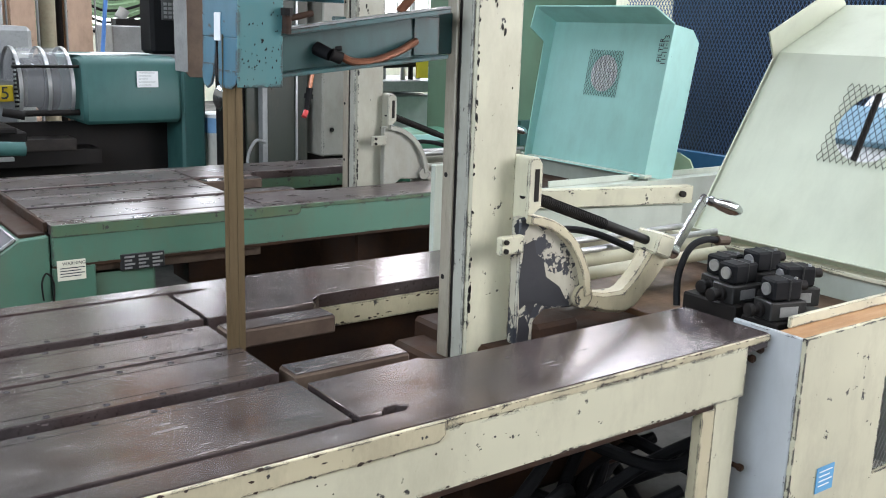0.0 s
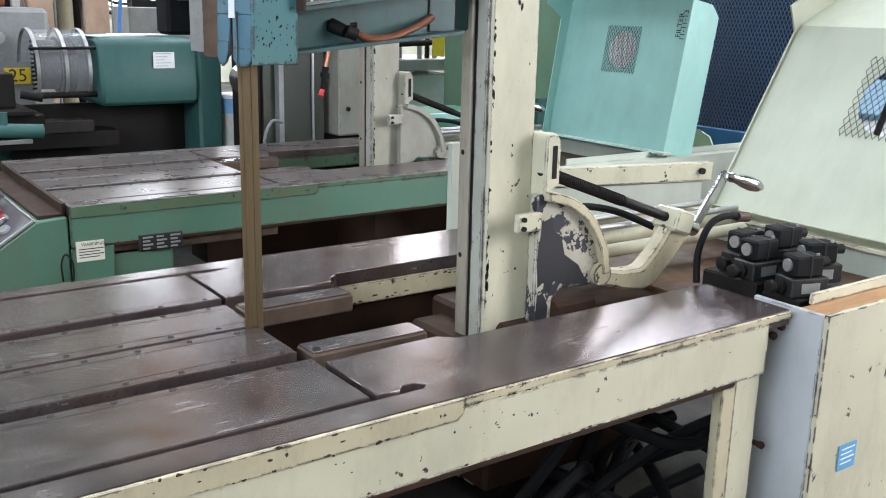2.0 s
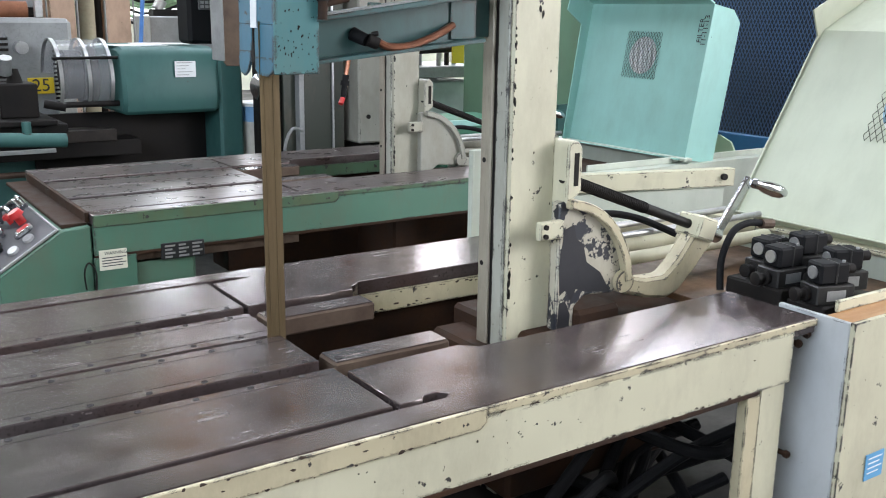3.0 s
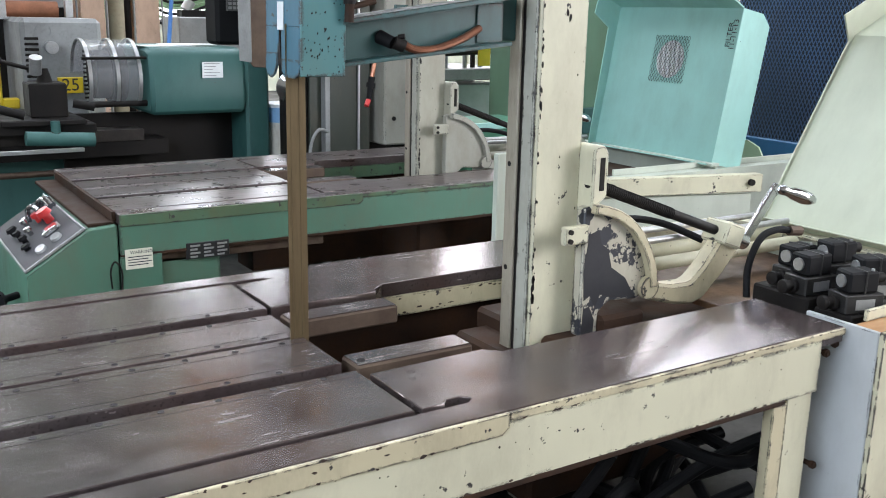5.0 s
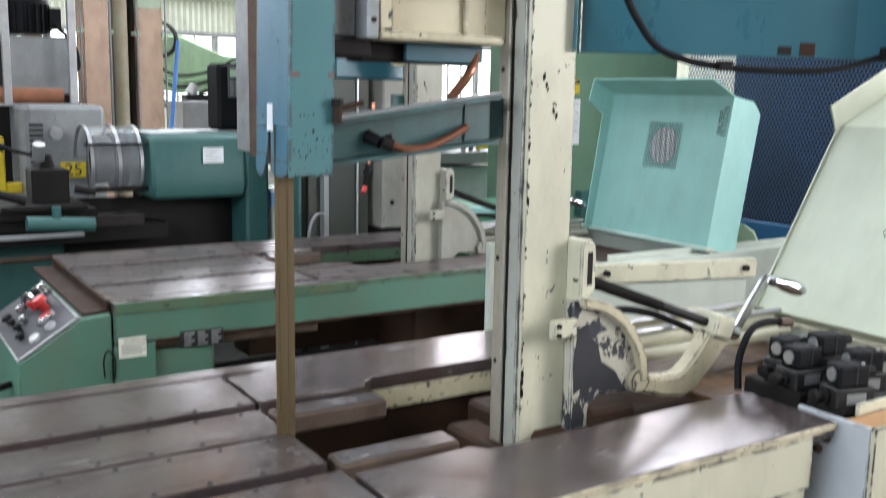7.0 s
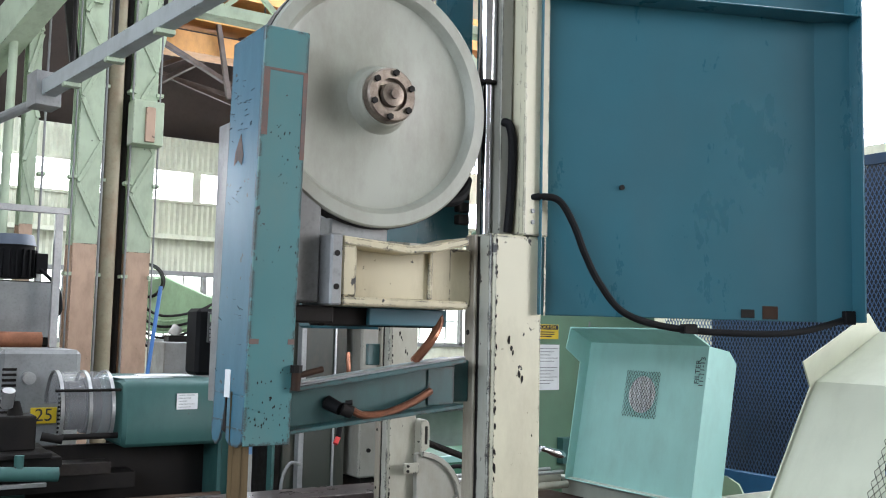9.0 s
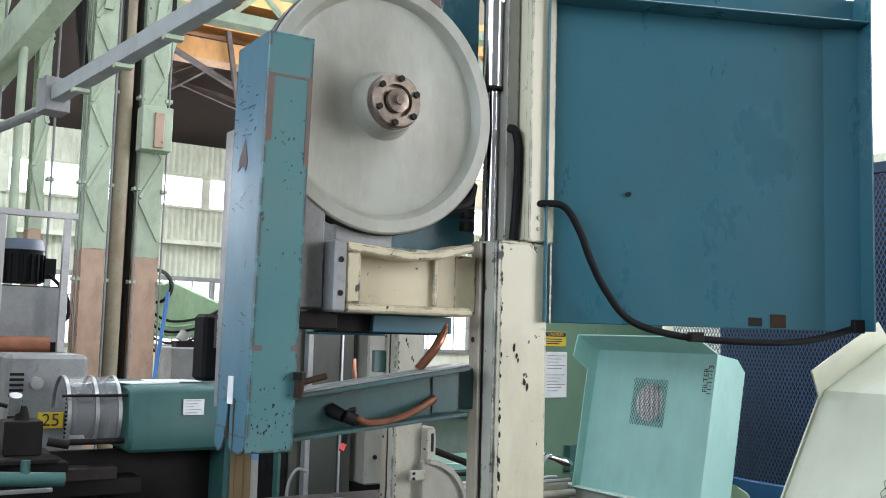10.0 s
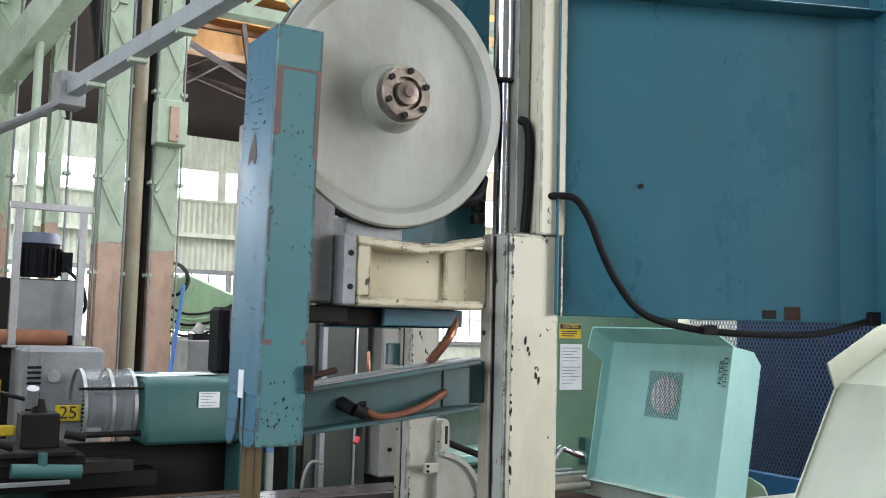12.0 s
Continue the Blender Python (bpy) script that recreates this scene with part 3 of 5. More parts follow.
def holed_sheet(bm, W, Hh, cu, cv, r, th=0.004):
    """Sheet in (u, v) with a round hole, thickness along n."""
    ang = [2 * math.pi * k / 40 for k in range(40)] + [math.atan2(v - cv, u - cu) % (2 * math.pi) for u in (0, W) for v in (0, Hh)]
    ang.sort()
    ins, outs = [], []
    for a in ang:
        c, s = math.cos(a), math.sin(a)
        k = min([q for q in (((W - cu) / c if c > 1e-9 else 1e9), (-cu / c if c < -1e-9 else 1e9), ((Hh - cv) / s if s > 1e-9 else 1e9), (-cv / s if s < -1e-9 else 1e9))])
        ins.append((cu + r * c, cv + r * s))
        outs.append((cu + k * c, cv + k * s))
    va = [[bm.verts.new((u, -w, v)) for u, v in pts] for w in (0, -th) for pts in (ins, outs)]
    n = len(ang)
    for i in range(n):
        j = (i + 1) % n
        bm.faces.new((va[0][i], va[0][j], va[1][j], va[1][i]))
        bm.faces.new((va[2][i], va[3][i], va[3][j], va[2][j]))
        bm.faces.new((va[0][i], va[2][i], va[2][j], va[0][j]))
        bm.faces.new((va[1][i], va[1][j], va[3][j], va[3][i]))
    return bm


def make_lid(m, W, Hh, material, label, cu, cv, r, mesh_w, mesh_h, writing, kink, side):
    """Tray-shaped lid; local x along its foot, z up the sheet, -y towards its open side."""
    t = thing("wheel_cover_lid", label, "cover", "opened wheel covers")
    t.matrix_world = m
    part("sheet", holed_sheet(B(), W, Hh, cu, cv, r), material, t)
    if side > 0.15:
        lf = [(0, 0), (-0.045, 0.0), (-0.055, kink), (-0.16, kink + 0.05), (-0.15, Hh + 0.045), (0, Hh)]
        hood = [(0, Hh), (-0.15, Hh + 0.045), (-0.15, Hh + 0.051), (0, Hh + 0.006)]
    else:
        lf = [(0, 0), (-0.012, 0.0), (-0.012, kink - 0.02), (-0.085, kink + 0.03), (0.135, kink + 0.36), (0.22, kink + 0.34), (0, kink + 0.01)]
        hood = [(0, kink + 0.01), (0.22, kink + 0.34), (0.226, kink + 0.336), (0.006, kink + 0.006)]
    rf = [(0.004, 0), (side, 0.0), (side, Hh * 0.93), (side * 0.7, Hh * 1.0), (0.004, Hh)]
    part("side_flange", prism(B(), lf, "x", -0.006, 0.0), material, t)
    part("side_panel", prism(B(), rf, "x", W - 0.006, W), material, t)
    part("hood", prism(B(), hood, "x", -0.006, W), material, t)
    part("foot_flange", boxes((0, W, -0.05, -0.001, -0.006, 0.0)), material, t)
    bm = B()
    for sgn in (-1, 1):
        n = 13
        for k in range(-n, n + 1):
            c = k * mesh_w / n
            # line u = cu + c + s*q, v = cv + q, clipped to the patch
            lo, hi = -mesh_h / 2, mesh_h / 2
            q0, q1 = (-mesh_w / 2 - c) / (sgn * 0.62), (mesh_w / 2 - c) / (sgn * 0.62)
            lo, hi = max(lo, min(q0, q1)), min(hi, max(q0, q1))
            if hi - lo > 0.01:
                beam_between(bm, (cu + c + sgn * 0.62 * lo, -0.006 - 0.001 * sgn, cv + lo), (cu + c + sgn * 0.62 * hi, -0.006 - 0.001 * sgn, cv + hi), 0.0022, 0.0018)
    part("vent_mesh", bm, DARK, t, "dark expanded metal mesh over a round hole")
    if writing:
        for k, (w, x) in enumerate((("FILTER", W - 0.045), ("11-11-13", W - 0.02))):
            o = text_on("writing", w, 0.038, Matrix(), INK, None)
            o.parent = t
            o.matrix_basis = Matrix.Translation((x, -0.006, Hh * 0.83)) @ pose(0, 0, 0, 90, -90, 0)
            tagged(o, "handwritten black note")
    return t


make_cabinet((1.05, 0, 0), CREAM, GREY, "cream sheet metal saw base cabinet with orange stained tray", True)
make_cabinet((1.90, 1.75, 0), PALE, PALE, "pale cream saw base cabinet of the green saw", False)
make_lid(Matrix.Translation((1.665, 0.225, 0.81)) @ pose(0, 0, 0, 0, 0, -90) @ pose(0, 0, 0, -31.5, 0, 0), 0.84, 0.675, LIDC, "pale cream sheet steel cover leaning open", 0.435, 0.44, 0.118, 0.27, 0.27, False, 0.665, 0.1)
make_lid(Matrix.Translation((2.50, 1.969, 0.799)) @ pose(0, 0, 0, 0, 0, -90) @ pose(0, 0, 0, -10, 0, 0), 0.776, 0.69, TEAL, "light teal sheet steel cover leaning open", 0.40, 0.45, 0.088, 0.22, 0.22, True, 0.58, 0.19)


# ---- saw head ----
def make_arms(t):
    # wheel
    c = (0.268, 0.0, 1.995)
    w = part("band_wheel", lathe(B(), [(-0.022, 0.05), (-0.022, 0.258), (-0.018, 0.266), (0.020, 0.266), (0.024, 0.262), (0.024, 0.238), (0.018, 0.231), (0.006, 0.225), (0.002, 0.214), (0.006, 0.10), (0.014, 0.072), (0.024, 0.064), (0.045, 0.062), (0.05, 0.058)], c, seg=96), WHEELP, t, "smooth grey painted band wheel")
    hub = part("hub", lathe(B(), [(0.048, 0.02), (0.048, 0.056), (0.070, 0.056), (0.074, 0.052), (0.074, 0.034), (0.062, 0.034), (0.062, 0.024), (0.078, 0.024), (0.080, 0.010), (0.086, 0.009), (0.086, 0.003)], c, seg=40), metal("greasy steel hub", (0.30, 0.25, 0.20), (0.10, 0.075, 0.06), 0.4, 0.6, 20.0), w)
    for k in range(6):
        a = k * math.pi / 3 + 0.4
        bm = cyl(B(), (c[0] + 0.046 * math.cos(a), -0.072, c[2] + 0.046 * math.sin(a)), (c[0] + 0.046 * math.cos(a), -0.080, c[2] + 0.046 * math.sin(a)), 0.007, seg=6)
        part("bolt", bm, DARK, hub)
    part("band_loop", lathe(B(), [(-0.018, 0.2665), (-0.018, 0.2682), (0.016, 0.2682), (0.016, 0.2665)], c, seg=96, closed=True), DARK, w)
    part("housing_back", prism(B(), [(0.30, 1.715), (0.57, 1.715), (0.57, 2.45), (0.47, 2.45), (0.47, 2.20), (0.53, 2.0), (0.47, 1.82), (0.30, 1.80)], "y", 0.085, 0.089), BLUEDOOR, t, "dark teal sheet behind the wheel")
    # upper arm casting
    bm = prism(B(), [(0.175, 1.704), (0.242, 1.700), (0.327, 1.694), (0.384, 1.700), (0.441, 1.714), (0.468, 1.722), (0.468, 1.567), (0.175, 1.567)], "y", 0.0, 0.06, 0.003)
    up = part("upper_arm", bm, CREAM_D, t, "cream cast arm with a recessed web")
    part("arm_flange", prism(B(), [(0.175, 1.704), (0.242, 1.700), (0.327, 1.694), (0.384, 1.700), (0.474, 1.722), (0.474, 1.704), (0.384, 1.682), (0.327, 1.676), (0.242, 1.682), (0.175, 1.686)], "y", -0.06, 0.0, 0.003), CREAM_D, up)
    part("arm_flange", boxes((0.175, 0.474, -0.060, 0.000, 1.567, 1.585), (0.175, 0.208, -0.058, 0.000, 1.585, 1.687), bev=0.004), CREAM_D, up)
    part("arm_flange", boxes((0.147, 0.173, -0.064, 0.070, 1.567, 1.707), bev=0.004), GREYCAST, up)
    for z in (1.603, 1.668):
        part("bolt_hole", cyl(B(), (0.160, -0.0642, z), (0.160, -0.0655, z), 0.006, seg=12), DARK, up)
    part("web_rib", boxes((0.405, 0.416, -0.010, -0.001, 1.586, 1.69), bev=0.003), CREAM_D, up)
    part("drip_panel", boxes((0.27, 0.46, 0.000, 0.015, 1.530, 1.566)), BLUEDOOR, t)
    part("slide_block", boxes((0.089, 0.145, -0.020, 0.070, 1.572, 1.792), (0.175, 0.308, 0.000, 0.080, 1.702, 1.752), bev=0.004), GREYCAST, t)
    part("lower_bracket", boxes((0.080, 0.175, -0.030, 0.080, 1.532, 1.566), (0.175, 0.460, 0.020, 0.090, 1.527, 1.566), bev=0.004), DARK, t)
    # lower guide arm
    arm = part("guide_arm", prism(B(), [(0.070, 1.322), (0.468, 1.362), (0.468, 1.466), (0.070, 1.410)], "y", -0.02, 0.03, 0.002), ARMB, t, "blue green guide arm")
    part("arm_flange", prism(B(), [(0.070, 1.400), (0.467, 1.456), (0.467, 1.466), (0.070, 1.410)], "y", -0.065, -0.02, 0.001), ARMB, arm)
    part("arm_flange", prism(B(), [(0.070, 1.322), (0.467, 1.362), (0.467, 1.370), (0.070, 1.330)], "y", -0.060, -0.02, 0.001), ARMB, arm)
    part("arm_edge", prism(B(), [(0.072, 1.4105), (0.466, 1.4665), (0.466, 1.470), (0.072, 1.414)], "y", -0.066, -0.035, 0.001), GREYCAST, arm, "bare worn upper edge")
    part("stop_plate", boxes((0.40, 0.467, -0.024, -0.0205, 1.366, 1.448)), ARMB, arm)
    part("hose", tube(B(), [(0.182, -0.025, 1.372), (0.205, -0.050, 1.365), (0.233, -0.055, 1.354), (0.284, -0.052, 1.356), (0.349, -0.045, 1.375), (0.405, -0.025, 1.396)], 0.008), COPPER, arm)
    part("hose_clamp", cyl(B(), (0.170, -0.020, 1.378), (0.185, -0.050, 1.366), 0.014, 0.012), RUBBER, arm)
    part("hose_clamp", cyl(B(), (0.186, -0.052, 1.368), (0.206, -0.056, 1.360), 0.0125), DARK, arm)
    part("clamp_screw", cyl(B(), (0.194, -0.054, 1.378), (0.204, -0.062, 1.380), 0.005), DARK, arm)
    part("hose", tube(B(), [(0.448, 0.010, 1.556), (0.442, 0.005, 1.535), (0.420, 0.000, 1.500), (0.385, 0.010, 1.455)], 0.010), COPPER, t)
    part("fitting", cyl(cyl(B(), (0.078, -0.072, 1.405), (0.080, -0.072, 1.448), 0.009), (0.079, -0.074, 1.432), (0.135, -0.066, 1.444), 0.006), RUST, t)
    part("fitting", lathe(B(), [(0, 0.006), (0.0, 0.012), (0.014, 0.012), (0.014, 0.006)], (0.079, -0.072, 1.452), (0, 0, -1), 8), DARK, t)
    part("chrome_ram", cyl(cyl(B(), (0.556, 0.000, 1.737), (0.556, 0.000, 2.080), 0.012), (0.552, 0.000, 2.080), (0.552, 0.000, 2.28), 0.022), CHROME, t, "polished ram rod")
    part("ram_gland", lathe(B(), [(0, 0.012), (0, 0.024), (0.006, 0.024), (0.006, 0.012)], (0.552, 0.0, 2.078), (0, 0, 1), 20), DARK, t)
    part("ram_eye", cyl(B(), (0.552, -0.02, 2.295), (0.552, 0.02, 2.295), 0.020, seg=16), CHROME, t)
    part("hose", tube(B(), [(0.580, -0.028, 1.990), (0.588, -0.042, 1.982), (0.596, -0.044, 1.940), (0.597, -0.040, 1.840), (0.592, -0.036, 1.742)], 0.010), RUBBER, t)
    part("hose", tube(B(), [(0.293, 0.050, 1.750), (0.386, 0.020, 1.795), (0.479, 0.000, 1.810), (0.516, 0.020, 1.860)], 0.014), RUBBER, t)
    part("chain", boxes(*[(0.505, 0.535, 0.03, 0.05, 1.760 + k * 0.028, 1.782 + k * 0.028) for k in range(8)]), DARK, t)


def make_head(at, full, label):
    t = thing("band_saw", label, "band saw", "band saw heads", at)
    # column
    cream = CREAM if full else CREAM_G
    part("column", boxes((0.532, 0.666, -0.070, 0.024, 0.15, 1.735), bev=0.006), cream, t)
    part("guide_rail", boxes((0.521, 0.5315, -0.014, 0.024, 0.15, 1.735), bev=0.003), RAILW, t, "worn dirty guide rail")
    part("front_strip", boxes((0.525, 0.5315, -0.066, -0.024, 0.15, 1.735), bev=0.004), RAILF, t, "grey rubbed enamel strip")
    part("guide_groove", boxes((0.5275, 0.5318, -0.0235, -0.0145, 0.15, 1.73), bev=0), DARK, t)
    part("slide_shoe", boxes((0.462, 0.5205, 0.0, 0.022, 1.37, 1.46), bev=0.003), ARMB, t)
    part("slide_shoe", boxes((0.462, 0.5205, 0.0, 0.022, 1.575, 1.70), bev=0.003), CREAM_D, t)
    part("upper_post", boxes((0.606, 0.675, -0.075, -0.055, 1.736, 2.61), (0.61, 0.67, -0.0548, 0.08, 1.737, 2.61)), cream, t)
    part("post_hook", boxes((0.664, 0.669, -0.0765, -0.0755, 1.56, 1.735), bev=0), CREAM, t)
    for z in (1.79, 1.765):
        part("bolt", cyl(B(), (0.630, -0.0755, z), (0.630, -0.079, z), 0.005, seg=8), GREYCAST, t)
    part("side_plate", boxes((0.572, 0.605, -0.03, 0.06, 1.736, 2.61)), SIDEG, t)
    if not full:
        part("band_guard", prism(B(), [(-0.205, 1.235), (-0.190, 1.216), (-0.098, 1.212), (-0.082, 1.228), (-0.082, 2.3), (-0.205, 2.3)], "y", -0.06, -0.054, 0.002), STEELSIDE, t, "rusty steel channel guard")
        part("guard_edge", boxes((-0.209, -0.2055, -0.085, 0.04, 1.235, 2.3), (-0.0815, -0.078, -0.085, 0.04, 1.228, 2.3)), GREYCAST, t)
    rg = random.Random(31 if full else 33)
    spots = [(0.5385 + abs(rg.gauss(0, 0.0022)), z + rg.uniform(-0.03, 0.03), rg.uniform(0.0016, 0.0062)) for z in [0.80 + 0.0165 * k for k in range(58)] if rg.random() < 0.62]
    spots += [(0.575, 1.505, 0.009), (0.582, 1.488, 0.006), (0.586, 1.478, 0.005), (0.604, 1.432, 0.009), (0.612, 1.421, 0.008), (0.540, 1.27, 0.008), (0.541, 1.235, 0.011), (0.540, 0.845, 0.010), (0.540, 0.825, 0.011), (0.541, 0.80, 0.010), (0.64, 1.30, 0.003), (0.60, 1.12, 0.003), (0.652, 1.0, 0.003)]
    for x, z, d in spots:
        w = [rg.uniform(0.5, 1.1) for _ in range(6)]
        part("paint_chip", prism(B(), [(x + d * 0.55 * w[q] * math.cos(q * 1.047), z + d * 1.25 * w[q] * math.sin(q * 1.047)) for q in range(6)], "y", -0.0712, -0.0698), DARK, t)
    for z in (1.520, 1.10, 0.86):
        part("rail_hole", cyl(B(), (0.5212, 0.008, z), (0.5200, 0.008, z), 0.006, seg=14), DARK, t)
    # band and guard
    if full:
        bl = part("saw_band", boxes((-0.020, 0.020, -0.0007, 0.0007, 0.55, 1.400), bev=0), BAND, t, "brown toothed saw band")
        part("band_edge", boxes((-0.012, -0.008, -0.0016, 0.0016, 0.55, 1.400), (0.006, 0.010, -0.0016, 0.0016, 0.55, 1.400), bev=0), BAND, bl)
    if full:
        before = set(bpy.data.objects)
        g = part("front_guard", boxes((-0.018, 0.074, -0.064, -0.060, 1.305, 2.090), bev=0.0015), GUARDF, t, "chipped teal green channel guard")
        gs = part("side_guard", boxes((-0.018, -0.014, -0.060, 0.10, 1.395, 2.090), (-0.018, -0.014, -0.060, 0.0255, 1.318, 1.3948), (-0.018, -0.014, 0.040, 0.10, 1.324, 1.3948), bev=0.0012), BLUE, t, "scratched blue channel side")
        part("back_guard", boxes((-0.016, 0.06, 0.096, 0.10, 1.420, 2.090), bev=0.0015), BLUE, t)
        part("return_edge", boxes((0.072, 0.074, -0.060, 0.02, 1.360, 2.090), bev=0), RUST, g)
        part("cap", boxes((-0.014, 0.072, -0.060, 0.096, 2.078, 2.082), bev=0), BLUE, g)
        part("torn_flap", prism(B(), [(0.042, 1.345), (0.098, 1.345), (0.100, 1.318), (0.090, 1.302), (0.074, 1.296), (0.056, 1.305), (0.046, 1.322)], "x", -0.0188, -0.0145), BLUE, gs)
        part("torn_flap", prism(B(), [(-0.058, 1.335), (0.024, 1.335), (0.022, 1.312), (0.006, 1.302), (-0.034, 1.300), (-0.058, 1.310)], "x", -0.0184, -0.0145), BLUE, gs)
        part("slit", prism(B(), [(0.033, 1.392), (0.041, 1.326), (0.024, 1.322)], "x", -0.0186, -0.0140), DARK, gs)
        part("sticker", boxes((-0.0195, -0.0182, 0.012, 0.040, 1.388, 1.440), bev=0), PAPER, gs)
        for q in ((-0.016, 0.073, 2.005, 2.010), (-0.016, 0.002, 1.490, 1.500), (0.060, 0.073, 1.490, 1.500), (0.064, 0.073, 1.840, 2.005), (-0.016, -0.004, 1.880, 2.005)):
            part("rust_seam", boxes((q[0], q[1], -0.0650, -0.0642, q[2], q[3]), bev=0), RUSTY, g)
        part("rust_patch", prism(B(), [(0.012, 1.850), (0.03, 1.895), (0.055, 1.860), (0.06, 1.835), (0.04, 1.845), (0.02, 1.832)], "x", -0.0190, -0.0182), RUSTY, gs)
        rg = random.Random(11)
        for k in range(44):
            y, z = rg.uniform(-0.03, 0.09), rg.choice((1.930, 1.960, 1.990, 1.910, 1.760, 1.560, 1.460)) + rg.uniform(-0.03, 0.03)
            part("scratch", beam_between(B(), (-0.0184, y, z), (-0.0184, y + rg.uniform(0.006, 0.02), z + rg.uniform(-0.004, 0.007)), 0.0016, 0.0006), DARK, gs)
        for k in range(80):
            x, z = rg.uniform(-0.012, 0.068), rg.choice((1.330, 1.360, 1.390, 1.420, 1.660, 1.810, 1.860, 1.900)) + rg.uniform(-0.03, 0.03)
            d = rg.uniform(0.0006, 0.0017)
            part("paint_chip", prism(B(), [(x - d, z), (x, z - d * 1.6), (x + d, z + d * 0.4), (x + d * 0.2, z + d * 1.8)], "y", -0.0648, -0.0641), DARK, g)
        for o in set(bpy.data.objects) - before:
            for v in o.data.vertices:
                v.co.x += 0.017 * (v.co.z - 1.31)
    if full:
        make_arms(t)
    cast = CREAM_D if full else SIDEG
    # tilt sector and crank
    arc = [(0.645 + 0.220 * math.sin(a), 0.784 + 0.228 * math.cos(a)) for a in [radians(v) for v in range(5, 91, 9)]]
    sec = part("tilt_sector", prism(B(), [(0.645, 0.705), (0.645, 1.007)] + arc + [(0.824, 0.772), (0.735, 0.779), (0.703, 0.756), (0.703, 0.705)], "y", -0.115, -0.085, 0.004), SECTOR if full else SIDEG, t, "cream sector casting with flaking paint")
    if full:
        for q in ([(0.650, 0.86), (0.662, 0.945), (0.690, 0.955), (0.700, 0.92), (0.722, 0.905), (0.735, 0.86), (0.780, 0.83), (0.800, 0.80), (0.815, 0.778), (0.775, 0.782), (0.735, 0.787), (0.705, 0.80), (0.690, 0.77), (0.672, 0.80), (0.655, 0.79)],
                  [(0.652, 0.71), (0.655, 0.77), (0.672, 0.775), (0.690, 0.74), (0.688, 0.71)]):
            part("bare_patch", prism(B(), q, "y", -0.1156, -0.1149), FLAKED, sec, "black iron bared by flaked paint")
    part("rib", prism(B(), [(0.645 + r * 0.9 * math.sin(a), 0.784 + r * 0.93 * math.cos(a)) for r, seq in ((0.252, range(5, 91, 9)), (0.228, range(86, 4, -9))) for a in [radians(v) for v in seq]], "y", -0.135, -0.085, 0.002), cast, sec)
    part("clamp", boxes((0.580, 0.650, -0.128, -0.110, 0.930, 0.972), bev=0.003), cream, sec)
    for z in (0.940, 0.961):
        part("bolt", cyl(B(), (0.594, -0.128, z), (0.594, -0.134, z), 0.006, seg=8), DARK, sec)
    part("support_arm", prism(B(), [(0.824, 0.812), (0.869, 0.807), (0.932, 0.793), (0.995, 0.791), (1.040, 0.826), (1.094, 0.891), (1.156, 0.900), (1.170, 0.863), (1.111, 0.798), (1.049, 0.744), (1.004, 0.731), (0.932, 0.744), (0.842, 0.770)], "y", -0.125, -0.075, 0.008), cast, t, "chipped cream crank support arm")
    part("pivot", cyl(B(), (0.851, -0.130, 0.798), (0.851, -0.070, 0.798), 0.028), cast, t)
    part("nut_block", box(B(), -0.035, 0.035, -0.04, 0.04, -0.03, 0.03, 0.006, Matrix.Translation((1.125, -0.1, 0.898)) @ pose(0, 0, 0, 0, 19, 0)), cream, t)
    part("screw_rod", cyl(B(), (0.663, -0.100, 1.063), (1.111, -0.100, 0.903), 0.0125), DARK, t, "black threaded screw rod")
    bm = B()
    d = (Vector((1.111, -0.100, 0.903)) - Vector((0.663, -0.100, 1.063)))
    for k in range(45):
        p = Vector((0.663, -0.100, 1.063)) + d * (0.01 + 0.6 * k / 45)
        cyl(bm, p, p + d * 0.006, 0.0145, 0.0125, 14)
    part("thread", bm, DARK, t)
    cr = part("crank_boss", cyl(B(), (1.152, -0.100, 0.889), (1.206, -0.100, 0.865), 0.02), CHROME, t)
    lev = part("crank_lever", beam_between(beam_between(B(), (1.199, -0.100, 0.861), (1.309, -0.100, 0.998), 0.014, 0.026), (1.302, -0.100, 0.989), (1.320, -0.100, 1.004), 0.016, 0.03), CHROME, t, "bright steel crank lever")
    a = Vector((1.318, -0.105, 0.998))
    ax = Vector((0.93, -0.20, -0.30)).normalized()
    part("crank_handle", lathe(B(), [(0.0, 0.008), (0.01, 0.014), (0.018, 0.014), (0.03, 0.012), (0.05, 0.017), (0.085, 0.020), (0.11, 0.017), (0.125, 0.010), (0.13, 0.004)], a, tuple(ax), 20), CHROME, lev)
    rb = part("rod_bracket", prism(B(), [(0.661, 1.00), (0.661, 1.135), (0.668, 1.147), (0.692, 1.147), (0.706, 1.128), (0.706, 1.03)], "y", -0.118, -0.045, 0.004), cream, t, "cream cast rod bracket")
    part("slot", boxes((0.680, 0.693, -0.1195, -0.1175, 1.045, 1.120), bev=0), DARK, rb)
    part("carriage", boxes((0.484, 1.049, -0.160, 0.160, 0.333, 0.668), (0.573, 1.094, -0.220, 0.200, 0.612, 0.705), (0.699, 0.842, -0.130, 0.000, 0.705, 0.747), bev=0.01), RUST, t, "rusty oily travelling carriage")
    part("hydraulic_tube", cyl(cyl(B(), (0.869, 0.100, 0.817), (1.587, 0.100, 0.817), 0.032), (0.869, 0.030, 0.798), (1.587, 0.030, 0.798), 0.018), cream, t)
    part("tie_rod", cyl(cyl(B(), (0.851, 0.160, 0.854), (1.587, 0.160, 0.854), 0.009), (0.851, 0.060, 0.854), (1.587, 0.060, 0.854), 0.009), ALU, t)
